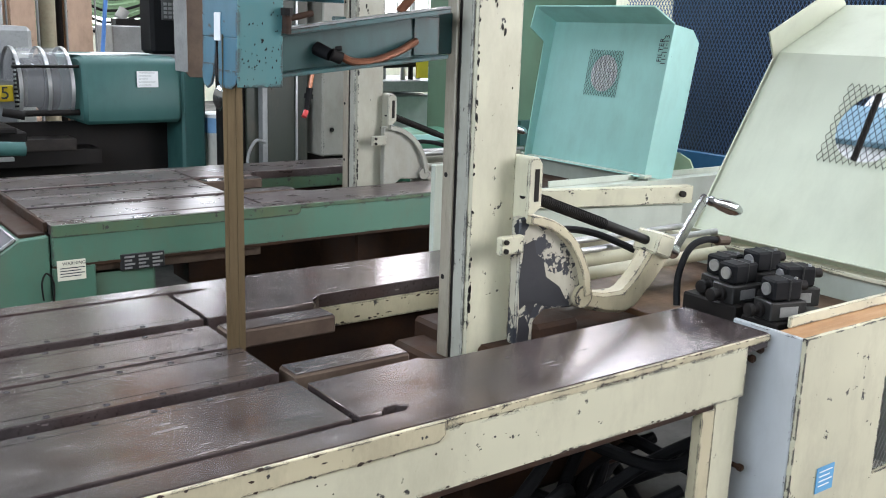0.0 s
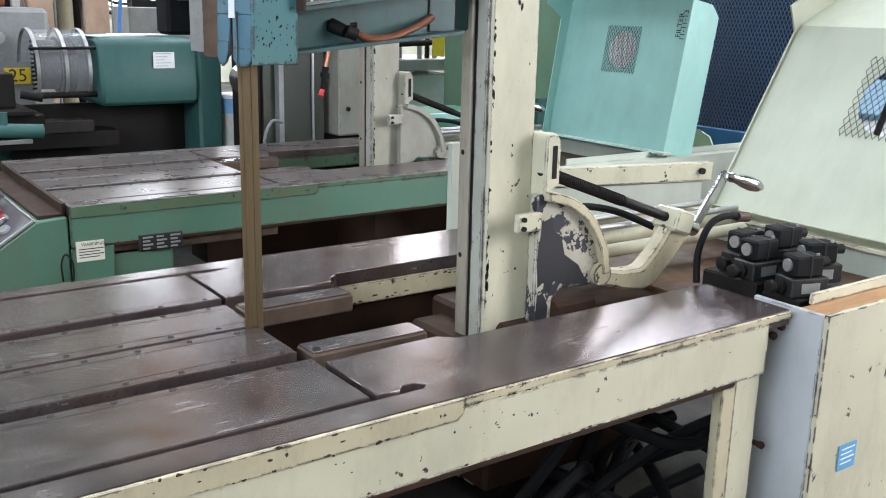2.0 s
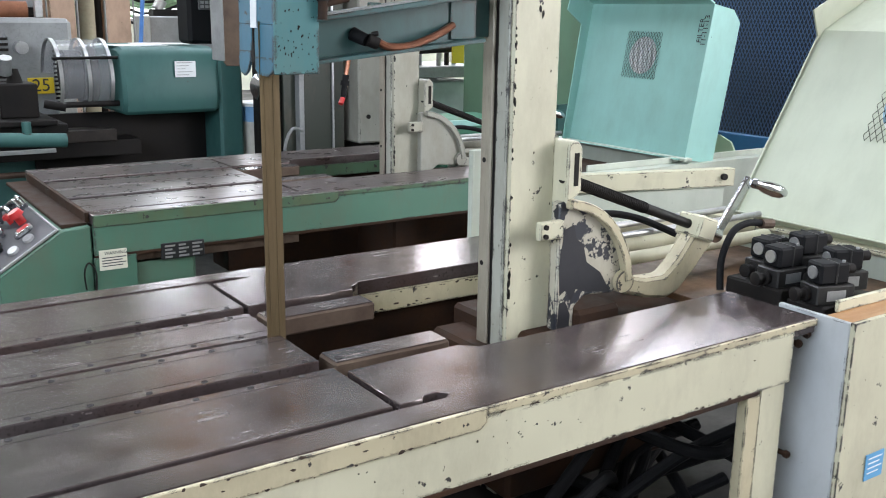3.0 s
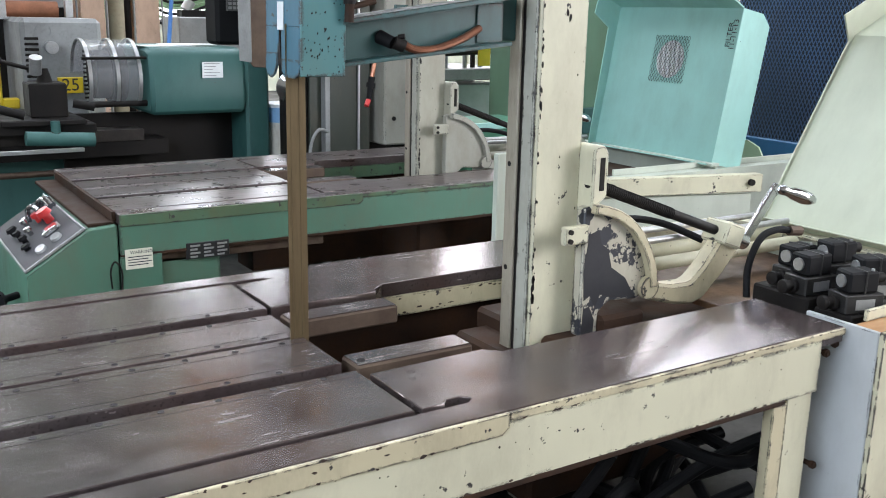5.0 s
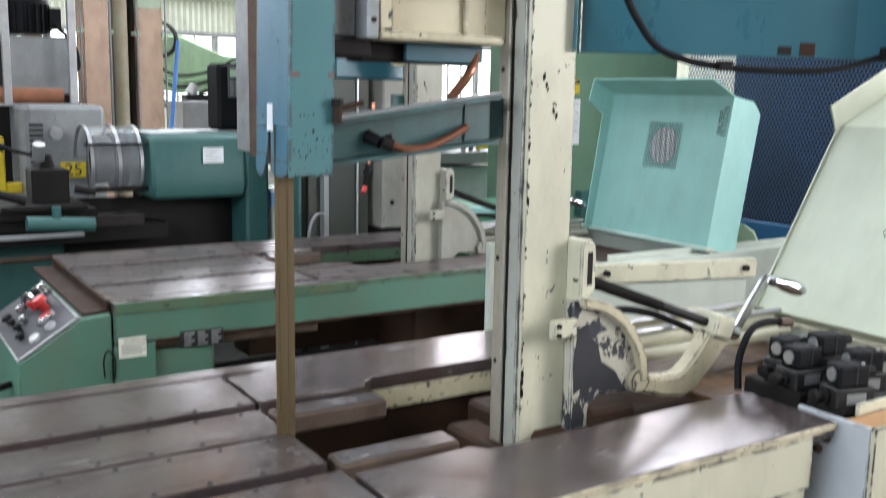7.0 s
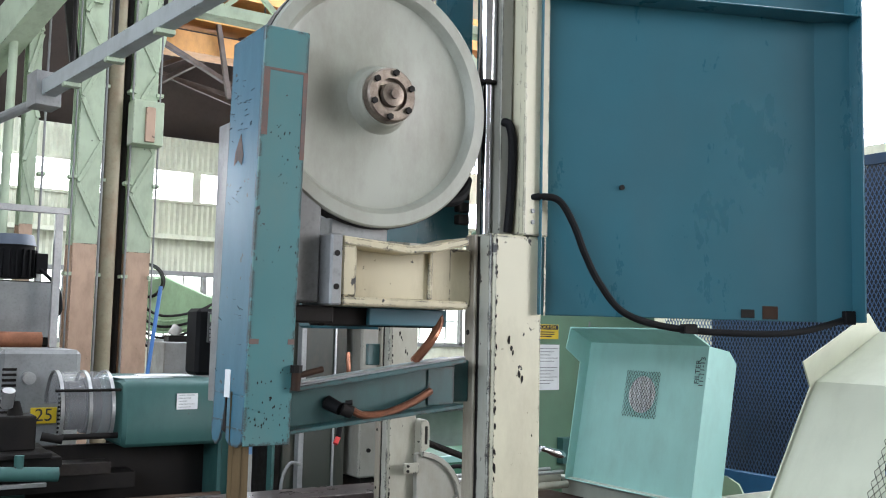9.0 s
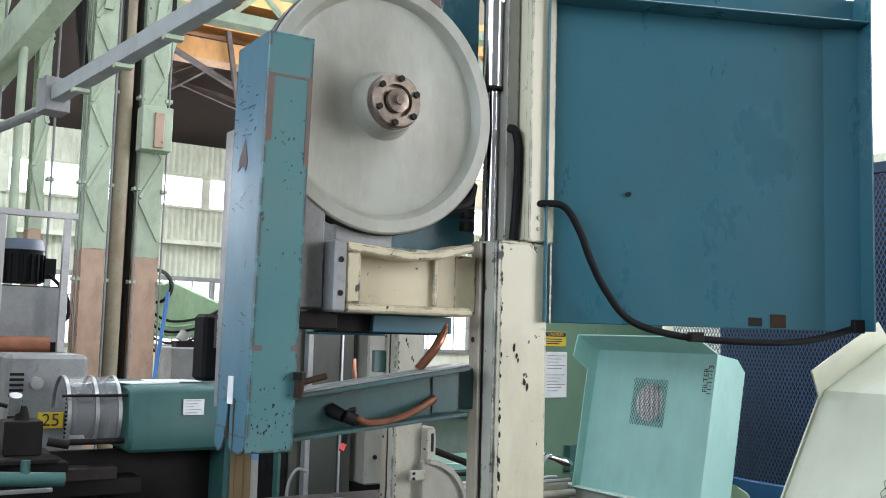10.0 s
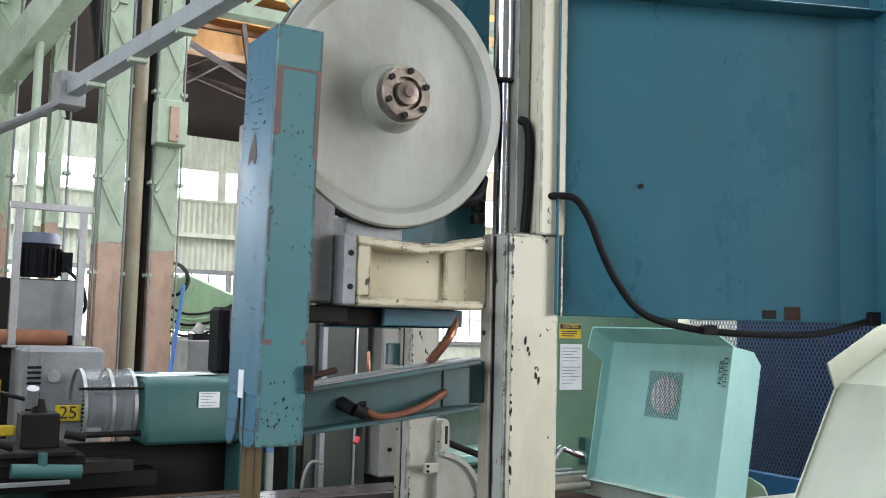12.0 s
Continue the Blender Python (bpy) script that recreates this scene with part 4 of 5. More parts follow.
    part("cylinder_head", boxes((0.824, 0.887, 0.000, 0.180, 0.770, 0.863), bev=0.005), cast, t)
    part("hose", tube(B(), [(0.932, 0.120, 0.891), (1.004, 0.120, 0.905), (1.094, 0.080, 0.891), (1.165, 0.000, 0.854)], 0.010), RUBBER, t)
    if full:
        make_door(t)
    return t


def make_door(t):
    o = Vector((0.663, -0.04, 0))
    m = Matrix.Translation(o) @ pose(0, 0, 0, 0, 0, -22)
    W, z0, z1, dp = 0.787, 1.562, 2.372, 0.07
    def bx(*rows):
        bm = B()
        for r in rows:
            box(bm, *r, 0.002, m)
        return bm
    d = part("guard_door", bx((0, W, 0.0, 0.004, z0, z1)), BLUEDOOR, t, "deep blue sheet steel wheel guard door")
    part("door_flange", bx((0, 0.004, -0.05, 0.0, z0, z1)), BLUEDOOR, d)
    part("door_flange", bx((W - 0.004, W, -dp, 0.0, z0, z1)), BLUEDOOR, d)
    part("door_flange", bx((0, W, -dp, 0.0, z1 - 0.08, z1 - 0.076)), BLUEDOOR, d)
    part("stiffener", prism(B(), [(W - 0.085, 0.0), (W - 0.03, -0.02), (W - 0.004, -0.02), (W - 0.004, 0.0)], "z", z0 + 0.002, z1 - 0.08, 0, m), BLUEDOOR, d)
    part("screw", cyl(B(), m @ Vector((0.208, 0, 1.860)), m @ Vector((0.208, -0.006, 1.860)), 0.006, seg=10), DARK, d)
    part("rust_patch", bx((0.56, 0.60, -0.002, 0.0, z0 + 0.004, z0 + 0.035)), RUST, d)
    hp = [(-0.035, -0.035, 1.818), (0.005, -0.045, 1.823), (0.045, -0.045, 1.815), (0.078, -0.045, 1.765), (0.105, -0.045, 1.700), (0.143, -0.04, 1.634), (0.205, -0.035, 1.570), (0.323, -0.03, 1.540), (0.493, -0.03, 1.531), (0.639, -0.03, 1.538), (0.774, -0.02, 1.573)]
    part("cable", tube(B(), [m @ Vector(p) for p in hp], 0.008), RUBBER, t, "thick black cable")
    part("cable_clip", bx((0.345, 0.375, -0.045, -0.015, 1.528, 1.550)), DARK, t)
    part("cable_plug", bx((0.755, 0.783, -0.035, -0.005, 1.558, 1.590)), RUBBER, t)
    part("rust_patch", bx((0.505, 0.54, -0.002, 0.0, z0 + 0.006, z0 + 0.026)), DARK, d)


make_head((-0.027, 0, 0), True, "tall band saw head with blue guards and grey wheel")
make_head((0.775, 1.82, 0), False, "cream band saw head of the green saw")

# ---- valves ----
VALVEG = metal("grey valve casting", (0.035, 0.034, 0.033), (0.018, 0.017, 0.016), 0.45, 0.4, 20.0)


def make_valve(at, rz, label):
    t = thing("hydraulic_valve", label, "valve", "hydraulic valves", at)
    t.rotation_euler = (0, 0, radians(rz))
    part("body", boxes((-0.045, 0.055, -0.034, 0.034, 0, 0.045), bev=0.003), VALVEG, t)
    part("type_plate", boxes((-0.02, 0.03, -0.0352, -0.0344, 0.010, 0.034), bev=0), ALU, t)
    s = part("solenoid", boxes((-0.036, 0.042, -0.028, 0.028, 0.047, 0.096), bev=0.005), RUBBER, t)
    part("seam", boxes((0.004, 0.009, -0.0295, 0.0295, 0.046, 0.0975), bev=0.001), VALVEG, s)
    part("bolt", cyl(B(), (0.028, -0.018, 0.096), (0.028, -0.018, 0.101), 0.004, seg=6), ALU, s)
    part("dial", cyl(B(), (-0.036, 0, 0.072), (-0.041, 0, 0.072), 0.015), ALU, s)
    part("knob", lathe(B(), [(0, 0.010), (0.004, 0.018), (0.012, 0.018), (0.014, 0.012), (0.026, 0.012), (0.030, 0.017), (0.040, 0.016), (0.043, 0.008)], (-0.045, 0, 0.022), (-1, 0, 0), 18), DARK, t)
    part("plug", cyl(B(), (0.042, 0, 0.075), (0.070, 0, 0.075), 0.012), DARK, s)
    return t


for i, (x, y, z) in enumerate(((1.17, -0.27, 0.80), (1.13, -0.34, 0.80), (1.22, -0.34, 0.82), (1.14, -0.455, 0.785), (1.23, -0.43, 0.80))):
    make_valve((x, y, z), -6 * i, "black hydraulic solenoid valve with round steel knob")
t = thing("valve_manifold", "oily grey hydraulic manifold block", "manifold")
part("block", boxes((1.08, 1.30, -0.38, -0.22, 0.722, 0.80), (1.09, 1.31, -0.49, -0.39, 0.722, 0.785), bev=0.005), DARK, t)
part("hose", tube(B(), [(1.075, -0.21, 0.76), (1.095, -0.19, 0.83), (1.135, -0.185, 0.895), (1.185, -0.19, 0.915), (1.235, -0.20, 0.91)], 0.009), RUBBER, t)
part("hose_end", cyl(B(), (1.225, -0.20, 0.911), (1.262, -0.205, 0.908), 0.013, seg=10), STEELSIDE, t)
t = thing("hose_bundle", "tangled black hydraulic hoses under the bed", "hoses")
rg = random.Random(4)
for k in range(11):
    pts = [(1.06, rg.uniform(-0.38, 0), rg.uniform(0.25, 0.6)), (0.84, rg.uniform(-0.40, 0), rg.uniform(0.15, 0.58)), (0.6, rg.uniform(-0.45, 0), rg.uniform(0.05, 0.5)), (0.3 + rg.uniform(-.1, .2), rg.uniform(-0.45, 0), 0.03)]
    part("hose", tube(B(), pts, 0.016), RUBBER, t)

# ---- console of the green saw ----
t = thing("control_console", "green sloped control console at the end of the saw bed", "console")
part("body", prism(B(), [(-0.045, 0.745), (-0.137, 0.738), (-0.33, 0.612), (-0.338, 0.10), (-0.045, 0.10)], "y", 1.372, 2.05, 0.004), GREEN, t)
part("front_panel", boxes((-0.045, 0.09, 1.360, 1.368, 0.10, 0.64)), GREEN, t)
part("chute", boxes((-0.13, -0.05, 1.40, 2.30, 0.74, 0.752), (-0.055, -0.042, 1.40, 2.30, 0.752, 0.785)), RUST, t)
slope = Matrix.Translation((-0.2335, 1.71, 0.678)) @ pose(0, 0, 0, 0, -33.1, 0)


def on_slope(name, x0, x1, y0, y1, z0, z1, mat, parent, bev=0.002):
    return part(name, box(B(), x0, x1, y0, y1, z0, z1, bev, slope), mat, parent)


pn = on_slope("panel_plate", -0.108, 0.108, -0.325, 0.325, 0.0, 0.004, plain("dark grey panel", (0.028, 0.027, 0.034), 0.55), t)
on_slope("panel_rim", -0.112, -0.106, -0.33, 0.33, 0.0, 0.010, ALU, t)
on_slope("panel_rim", 0.106, 0.112, -0.33, 0.33, 0.0, 0.010, ALU, t)
on_slope("panel_rim", -0.106, 0.106, -0.33, -0.324, 0.0, 0.010, ALU, t)
for x, y in ((0.03, -0.22), (-0.03, -0.23)):
    bm = cyl(B(), (0, 0, 0), (0, 0, 0.008), 0.034, 0.031, 28)
    bmesh.ops.transform(bm, matrix=slope @ Matrix.Translation((x, y, 0.004)) @ Matrix.Diagonal((0.55, 1, 1, 1)), verts=bm.verts[:])
    part("dial_plate", bm, ALU, pn)
on_slope("lever_switch", 0.0, 0.06, -0.19, -0.175, 0.012, 0.03, CHROME, pn, 0.006)
on_slope("red_lamp", 0.02, 0.06, -0.13, -0.09, 0.004, 0.016, RED, pn)
on_slope("lamp_frame", 0.012, 0.068, -0.138, -0.082, 0.004, 0.010, ALU, pn)
for x, y, r, h, mat in ((0.055, -0.02, 0.026, 0.05, RED), (0.03, 0.06, 0.016, 0.035, RED), (-0.05, -0.07, 0.016, 0.03, RUBBER), (-0.055, 0.02, 0.014, 0.03, RUBBER), (-0.02, -0.02, 0.014, 0.03, CHROME), (-0.06, -0.14, 0.018, 0.02, RUBBER), (-0.01, 0.10, 0.014, 0.03, CHROME), (-0.06, 0.10, 0.02, 0.03, RUBBER)):
    bm = cyl(cyl(B(), (0, 0, 0), (0, 0, h * 0.6), r * 0.6), (0, 0, h * 0.6), (0, 0, h), r, r * 0.8, 20)
    bmesh.ops.transform(bm, matrix=slope @ Matrix.Translation((x, y, 0.004)), verts=bm.verts[:])
    part("knob", bm, mat, pn)
for x in (0.045, 0.085, 0.10):
    part("grip_bar", tube(B(), [slope @ Vector(p) for p in ((x - 0.04, 0.12, 0.01), (x - 0.02, 0.10, 0.05), (x, 0.06, 0.055), (x, -0.02, 0.045 if x > .05 else 0.02))], 0.009), CHROME, pn)
part("crank_knob", cyl(cyl(B(), (-0.34, 1.50, 0.52), (-0.40, 1.46, 0.52), 0.012), (-0.40, 1.46, 0.52), (-0.41, 1.453, 0.52), 0.035), RUBBER, t)
part("hook", tube(B(), [(-0.075, 1.362, 0.54), (-0.08, 1.35, 0.60), (-0.065, 1.35, 0.63), (-0.045, 1.35, 0.60), (-0.045, 1.36, 0.53)], 0.003), DARK, t)
# plates on the green bed
t = thing("warning_sign", "cream printed warning label on green paint", "sign")
part("plate", boxes((-0.03, 0.058, 1.3555, 1.3595, 0.598, 0.664), bev=0), plain("cream label", (0.72, 0.70, 0.58), 0.5), t)
text_on("heading", "WARNING", 0.015, Matrix.Translation((0.022, 1.355, 0.653)) @ pose(0, 0, 0, 90, 0, 0), INK, t)
for k in range(4):
    part("print_bar", boxes((-0.022, 0.055 - 0.012 * (k % 2), 1.3548, 1.3554, 0.637 - k * 0.009, 0.640 - k * 0.009), bev=0), INK, t)
t = thing("name_plate", "black and silver machine data plate", "sign")
part("plate", boxes((0.172, 0.322, 1.3615, 1.3675, 0.606, 0.662), bev=0.002), plain("black plate", (0.02, 0.02, 0.022), 0.3), t)
for k in range(4):
    for q in range(3):
        part("data_field", boxes((0.185 + q * 0.047, 0.22 + q * 0.047 - 0.01 * ((k + q) % 2), 1.3605, 1.3613, 0.648 - k * 0.0125, 0.6545 - k * 0.0125), bev=0), ALU, t)

# ---- lathe ----
BEDW = metal("dirty lathe way", (0.030, 0.022, 0.018), (0.014, 0.011, 0.010), 0.5, 0.3, 9.0)
t = thing("engine_lathe", "large teal green engine lathe", "lathe")
hs = part("headstock", prism(B(), [(3.42, 0.87), (3.40, 0.95), (3.42, 1.20), (3.50, 1.225), (4.1, 1.225), (4.1, 0.87)], "x", 0.66, 1.19, 0.02), LATHEG, t)
part("gear_cover", boxes((1.192, 1.33, 3.42, 4.1, 0.0, 1.19), bev=0.015), LATHEG, t)
part("spindle_nose", cyl(cyl(B(), (0.52, 3.75, 1.07), (0.60, 3.75, 1.07), 0.15), (0.44, 3.75, 1.07), (0.52, 3.75, 1.07), 0.13), DARK, t, "dark lathe chuck")
# Black sheet standing in for the shade below the headstock.
part("shade_sheet", boxes((0.25, 1.19, 3.66, 3.70, 0.45, 0.868)), DARK, t, "black sheet for the shade below the headstock")
part("base", boxes((-2.2, 1.19, 3.72, 4.1, 0.0, 0.66), bev=0.015), LATHEG, t)
part("bed_way", boxes((-2.2, 0.62, 3.44, 3.60, 0.74, 0.80), (-2.2, 1.0, 3.9, 4.05, 0.74, 0.80)), BEDW, t)
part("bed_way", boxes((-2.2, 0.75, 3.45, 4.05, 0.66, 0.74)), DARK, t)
part("lead_screw", cyl(B(), (-2.2, 3.40, 0.60), (1.2, 3.40, 0.60), 0.016), STEELSIDE, t)
sh = thing("chuck_shield", "hinged clear plastic chuck shield with metal bands", "shield")
bm = B()
ring = []
for k in range(19):
    a = radians(-40 + k * 12)
    ring.append((3.68 - 0.22 * math.cos(a), 1.06 + 0.20 * math.sin(a)))
inner = [(3.68 + (y - 3.68) * 0.975, 1.06 + (z - 1.06) * 0.975) for y, z in ring]
prism(bm, ring + inner[::-1], "x", 0.36, 0.63)
part("shell", bm, CLEAR, sh, "clear scratched plastic shell")
for x in (0.36, 0.50, 0.615):
    bm = B()
    outer = [(3.68 + (y - 3.68) * 1.03, 1.06 + (z - 1.06) * 1.03) for y, z in ring]
    prism(bm, outer + ring[::-1], "x", x, x + 0.018)
    part("band", bm, ALU, sh)
part("hinge_rod", cyl(B(), (0.30, 3.50, 0.93), (0.70, 3.50, 0.93), 0.016), DARK, sh)
part("top_rod", cyl(B(), (0.33, 3.47, 1.17), (0.66, 3.47, 1.17), 0.008), DARK, sh)
t = thing("carriage_toolpost", "black lathe tool post with lever on a cross slide", "tool post")
part("saddle", boxes((-0.35, 0.36, 3.36, 4.0, 0.80, 0.85), (-0.10, 0.30, 3.30, 3.9, 0.85, 0.88), bev=0.006), DARK, t)
part("post", boxes((0.06, 0.24, 3.42, 3.60, 0.88, 1.05), bev=0.006), DARK, t)
part("post_cap", cyl(B(), (0.15, 3.5, 1.05), (0.15, 3.5, 1.12), 0.04, 0.02), DARK, t)
part("lever", cyl(B(), (0.15, 3.5, 1.10), (-0.06, 3.44, 1.16), 0.011), DARK, t)
part("lever_knob", cyl(B(), (-0.06, 3.44, 1.16), (-0.09, 3.43, 1.17), 0.02), RUBBER, t)
part("slide_screw", cyl(cyl(B(), (0.0, 3.25, 0.80), (0.32, 3.25, 0.78), 0.035), (0.14, 3.25, 0.80), (0.14, 3.25, 0.88), 0.022), LATHEG, t)
part("slide_strip", boxes((-0.2, 0.28, 3.30, 3.33, 0.715, 0.735)), ALU, t)
part("lever", cyl(B(), (0.10, 3.4, 1.18), (0.10, 3.44, 1.10), 0.03), ALU, t)
for p, q in (((0.02, 3.35, 0.9), (-0.25, 3.4, 0.98)), ((-0.1, 3.4, 0.95), (-0.3, 3.45, 0.9)), ((0.26, 3.4, 0.95), (0.36, 3.38, 0.93))):
    part("tool_bar", cyl(B(), p, q, 0.022), DARK, t)
t = thing("grey_machine", "grey cast machine housing with a steel scale", "machine")
part("housing", boxes((0.16, 0.60, 4.15, 4.75, 0.0, 1.36), bev=0.025), GREYCAST, t)
part("knob", cyl(B(), (0.310, 4.150, 1.200), (0.310, 4.080, 1.200), 0.035), ALU, t)
part("round_mark", lathe(B(), [(0.0, 0.045), (0.004, 0.045), (0.004, 0.04), (0.0, 0.04)], (0.28, 4.149, 1.29), seg=32, closed=True), GREYCAST, t)
part("scale_strip", boxes((0.490, 0.590, 4.120, 4.145, 0.800, 1.220)), plain("pale scale", (0.62, 0.62, 0.56), 0.5), t)
for k in range(14):
    part("scale_mark", boxes((0.475, 0.505, 4.110, 4.118, 0.86 + k * 0.024, 0.872 + k * 0.024)), DARK, t)
part("louvre_block", boxes(*[(0.175, 0.25, 4.14, 4.148, 1.0 + k * 0.03, 1.015 + k * 0.03) for k in range(9)]), DARK, t)
t = thing("number_sign", "yellow tag with black number 25", "sign")
part("tag", boxes((0.335, 0.475, 4.135, 4.148, 0.940, 1.030)), YELLOW, t)
text_on("digits", "25", 0.10, Matrix.Translation((0.405, 4.1325, 0.985)) @ pose(0, 0, 0, 90, 0, 0), INK, t)
t = thing("pump_unit", "dark grey tank with a black electric motor", "pump")
part("tank", boxes((0.000, 0.580, 4.850, 5.400, 1.360, 1.780), bev=0.01), DARK, t)
part("tank_face", boxes((0.190, 0.560, 4.830, 4.849, 1.420, 1.770)), GREYCAST, t)
bm = cyl(B(), (0.34, 5.1, 1.80), (0.34, 5.1, 2.02), 0.13, seg=32)
mo = part("motor", bm, RUBBER, t, "black finned motor")
for k in range(20):
    part("fin", box(B(), 0.125, 0.148, -0.006, 0.006, 1.81, 1.99, 0, Matrix.Translation((0.34, 5.1, 0)) @ pose(0, 0, 0, 0, 0, k * 18)), RUBBER, mo)
part("fan_cover", cyl(B(), (0.34, 5.1, 2.02), (0.34, 5.1, 2.09), 0.14, 0.12, 32), plain("blue grey cap", (0.12, 0.15, 0.20), 0.4), mo)
part("terminal_box", boxes((0.470, 0.540, 5.000, 5.140, 1.840, 1.970)), RUBBER, mo)
part("stand", boxes((0.000, 0.580, 4.850, 5.400, 0.000, 1.360)), DARK, t)
part("cable", tube(B(), [(0.500, 5.000, 1.860), (0.580, 4.850, 1.740), (0.600, 4.820, 1.600), (0.560, 4.820, 1.550)], 0.012), RUBBER, t)
t = thing("pipe_rack", "bare aluminium frame round a pump", "frame")
for x in (0.12, 0.50):
    part("upright", boxes((x, x + 0.045, 4.6, 4.645, 1.36, 2.2)), ALU, t)
part("crossbar", boxes((0.09, 0.58, 4.6, 4.645, 2.2, 2.24)), ALU, t)
part("foot", boxes((0.09, 0.58, 4.58, 4.66, 1.345, 1.36)), ALU, t)
t = thing("brown_pipe", "rusty orange brown pipe lying on a machine", "pipe")
part("tube", cyl(B(), (-1.2, 4.7, 1.40), (0.47, 4.7, 1.40), 0.055), metal("orange rust pipe", (0.30, 0.11, 0.05), (0.20, 0.08, 0.04), 0.6, 0.1, 6), t)
t = thing("yellow_hoist", "yellow painted upright beside the lathe", "post")
part("post", boxes((0.0, 0.07, 4.35, 4.42, 0.0, 1.17), bev=0.008), YELLOW, t)
part("arm", boxes((0.07, 0.16, 4.35, 4.42, 0.84, 0.90), bev=0.008), YELLOW, t)
t = thing("control_box", "black lathe control box with small keys", "control box")
part("case", boxes((1.15, 1.34, 3.75, 3.95, 1.228, 1.62), bev=0.02), RUBBER, t)
kp = part("key_panel", boxes((1.21, 1.33, 3.735, 3.752, 1.42, 1.60), bev=0.004), plain("grey key panel", (0.09, 0.09, 0.09), 0.4), t)
for r in range(4):
    for q in range(4):
        part("key", boxes((1.22 + q * 0.027, 1.238 + q * 0.027, 3.728, 3.737, 1.43 + r * 0.024, 1.446 + r * 0.024), bev=0), ALU, kp)
part("display", boxes((1.22, 1.32, 3.728, 3.737, 1.54, 1.585), bev=0), plain("pale green display", (0.45, 0.6, 0.42), 0.3), kp)
t = thing("paper_sheets", "loose white paper sheets on the lathe headstock", "paper")
part("sheet", box(B(), -0.15, 0.15, -0.11, 0.11, 0, 0.003, 0, Matrix.Translation((0.80, 3.66, 1.226)) @ pose(0, 0, 0, 0, 0, 14)), PAPER, t)
part("sheet", box(B(), -0.15, 0.15, -0.11, 0.11, 0, 0.003, 0, Matrix.Translation((0.96, 3.72, 1.231)) @ pose(0, 0, 0, 0, 0, -8)), PAPER, t)
t = thing("paper_note", "white printed note taped on the lathe", "paper")
part("sheet", boxes((0.938, 1.053, 3.398, 3.402, 1.065, 1.150), bev=0), PAPER, t)
for k in range(5):
    part("print_bar", boxes((0.948, 1.035 - 0.02 * (k % 3), 3.396, 3.3975, 1.14 - k * 0.016, 1.143 - k * 0.016), bev=0), GREYCAST, t)
t = thing("broom_handle", "blue painted handle leaning behind the lathe", "handle")
part("rod", cyl(B(), (0.93, 3.95, 1.22), (1.03, 4.10, 1.75), 0.012), plain("blue handle", (0.08, 0.22, 0.55), 0.4), t)
t = thing("waste_drum", "stained white drum with a blue lid", "drum")
part("shell", lathe(B(), [(0, 0.08), (0, 0.098), (0.3, 0.102), (0.6, 0.106), (0.80, 0.109), (0.80, 0.08)], (1.46, 3.5, 0.0), (0, 0, 1), 36), WHITEP, t)
part("band", lathe(B(), [(0, 0.10), (0, 0.112), (0.085, 0.114), (0.085, 0.10)], (1.46, 3.5, 0.801), (0, 0, 1), 36), plain("blue lid", (0.20, 0.38, 0.62), 0.4), t, "pale blue plastic band")
part("rim", lathe(B(), [(0, 0.095), (0, 0.118), (0.018, 0.120), (0.022, 0.112), (0.018, 0.03)], (1.46, 3.5, 0.887), (0, 0, 1), 36), PAPER, t)
t = thing("work_lamp", "polished steel lamp reflector above a drum", "lamp")
part("reflector", lathe(B(), [(0.0, 0.022), (0.004, 0.05), (0.022, 0.078), (0.05, 0.094), (0.055, 0.094), (0.10, 0.03), (0.12, 0.018)], (1.44, 3.36, 1.02), (-0.25, -0.9, -0.2), 36), CHROME, t)
part("socket", cyl(B(), (1.44, 3.36, 1.02), (1.425, 3.31, 1.01), 0.022), RUBBER, t)
part("stem", tube(B(), [(1.45, 3.42, 1.04), (1.50, 3.50, 1.02), (1.53, 3.52, 0.94), (1.53, 3.50, 0.905)], 0.008), DARK, t)

# ---- behind the green saw ----
OLIVE = paint("olive enamel", (0.030, 0.037, 0.028), amount=0.25, dirt=0.5)
t = thing("power_press", "dark olive machine frame with steel edges", "machine")
part("panel", boxes((1.43, 1.50, 3.10, 3.5, 0.0, 2.35), (1.53, 1.78, 3.06, 3.5, 0.0, 2.35)), OLIVE, t)
part("edge_strip", boxes((1.36, 1.378, 3.08, 3.14, 0.0, 2.35)), LATHEG, t)
part("shaft_box", boxes((1.38, 1.43, 3.12, 3.4, 0.0, 2.35)), DARK, t)
part("edge_strip", boxes((1.50, 1.53, 3.05, 3.12, 0.0, 2.35)), GREYCAST, t)
part("edge_strip", boxes((1.70, 1.712, 3.045, 3.058, 0.0, 2.35)), ALU, t)
part("lug", boxes((1.60, 1.68, 3.02, 3.06, 1.62, 1.65), (1.625, 1.655, 3.03, 3.06, 1.65, 1.78)), DARK, t)
part("hose", tube(B(), [(1.40, 3.02, 0.50), (1.385, 3.0, 0.70), (1.43, 3.0, 0.80), (1.50, 3.02, 0.79)], 0.009), GREYCAST, t)
t = thing("coolant_hose", "hanging copper hose with a black nozzle", "hose")
part("hose", tube(B(), [(1.185, 1.90, 1.42), (1.18, 1.88, 1.30), (1.15, 1.87, 1.16)], 0.010), COPPER, t)
part("nozzle", cyl(cyl(B(), (1.15, 1.87, 1.165), (1.135, 1.87, 1.07), 0.014, 0.011), (1.146, 1.87, 1.14), (1.143, 1.87, 1.12), 0.019), RUBBER, t)
part("nozzle_tip", cyl(B(), (1.135, 1.87, 1.07), (1.118, 1.86, 1.045), 0.011), RED, t)
t = thing("switch_cabinet", "cream grey electrical cabinet", "cabinet")
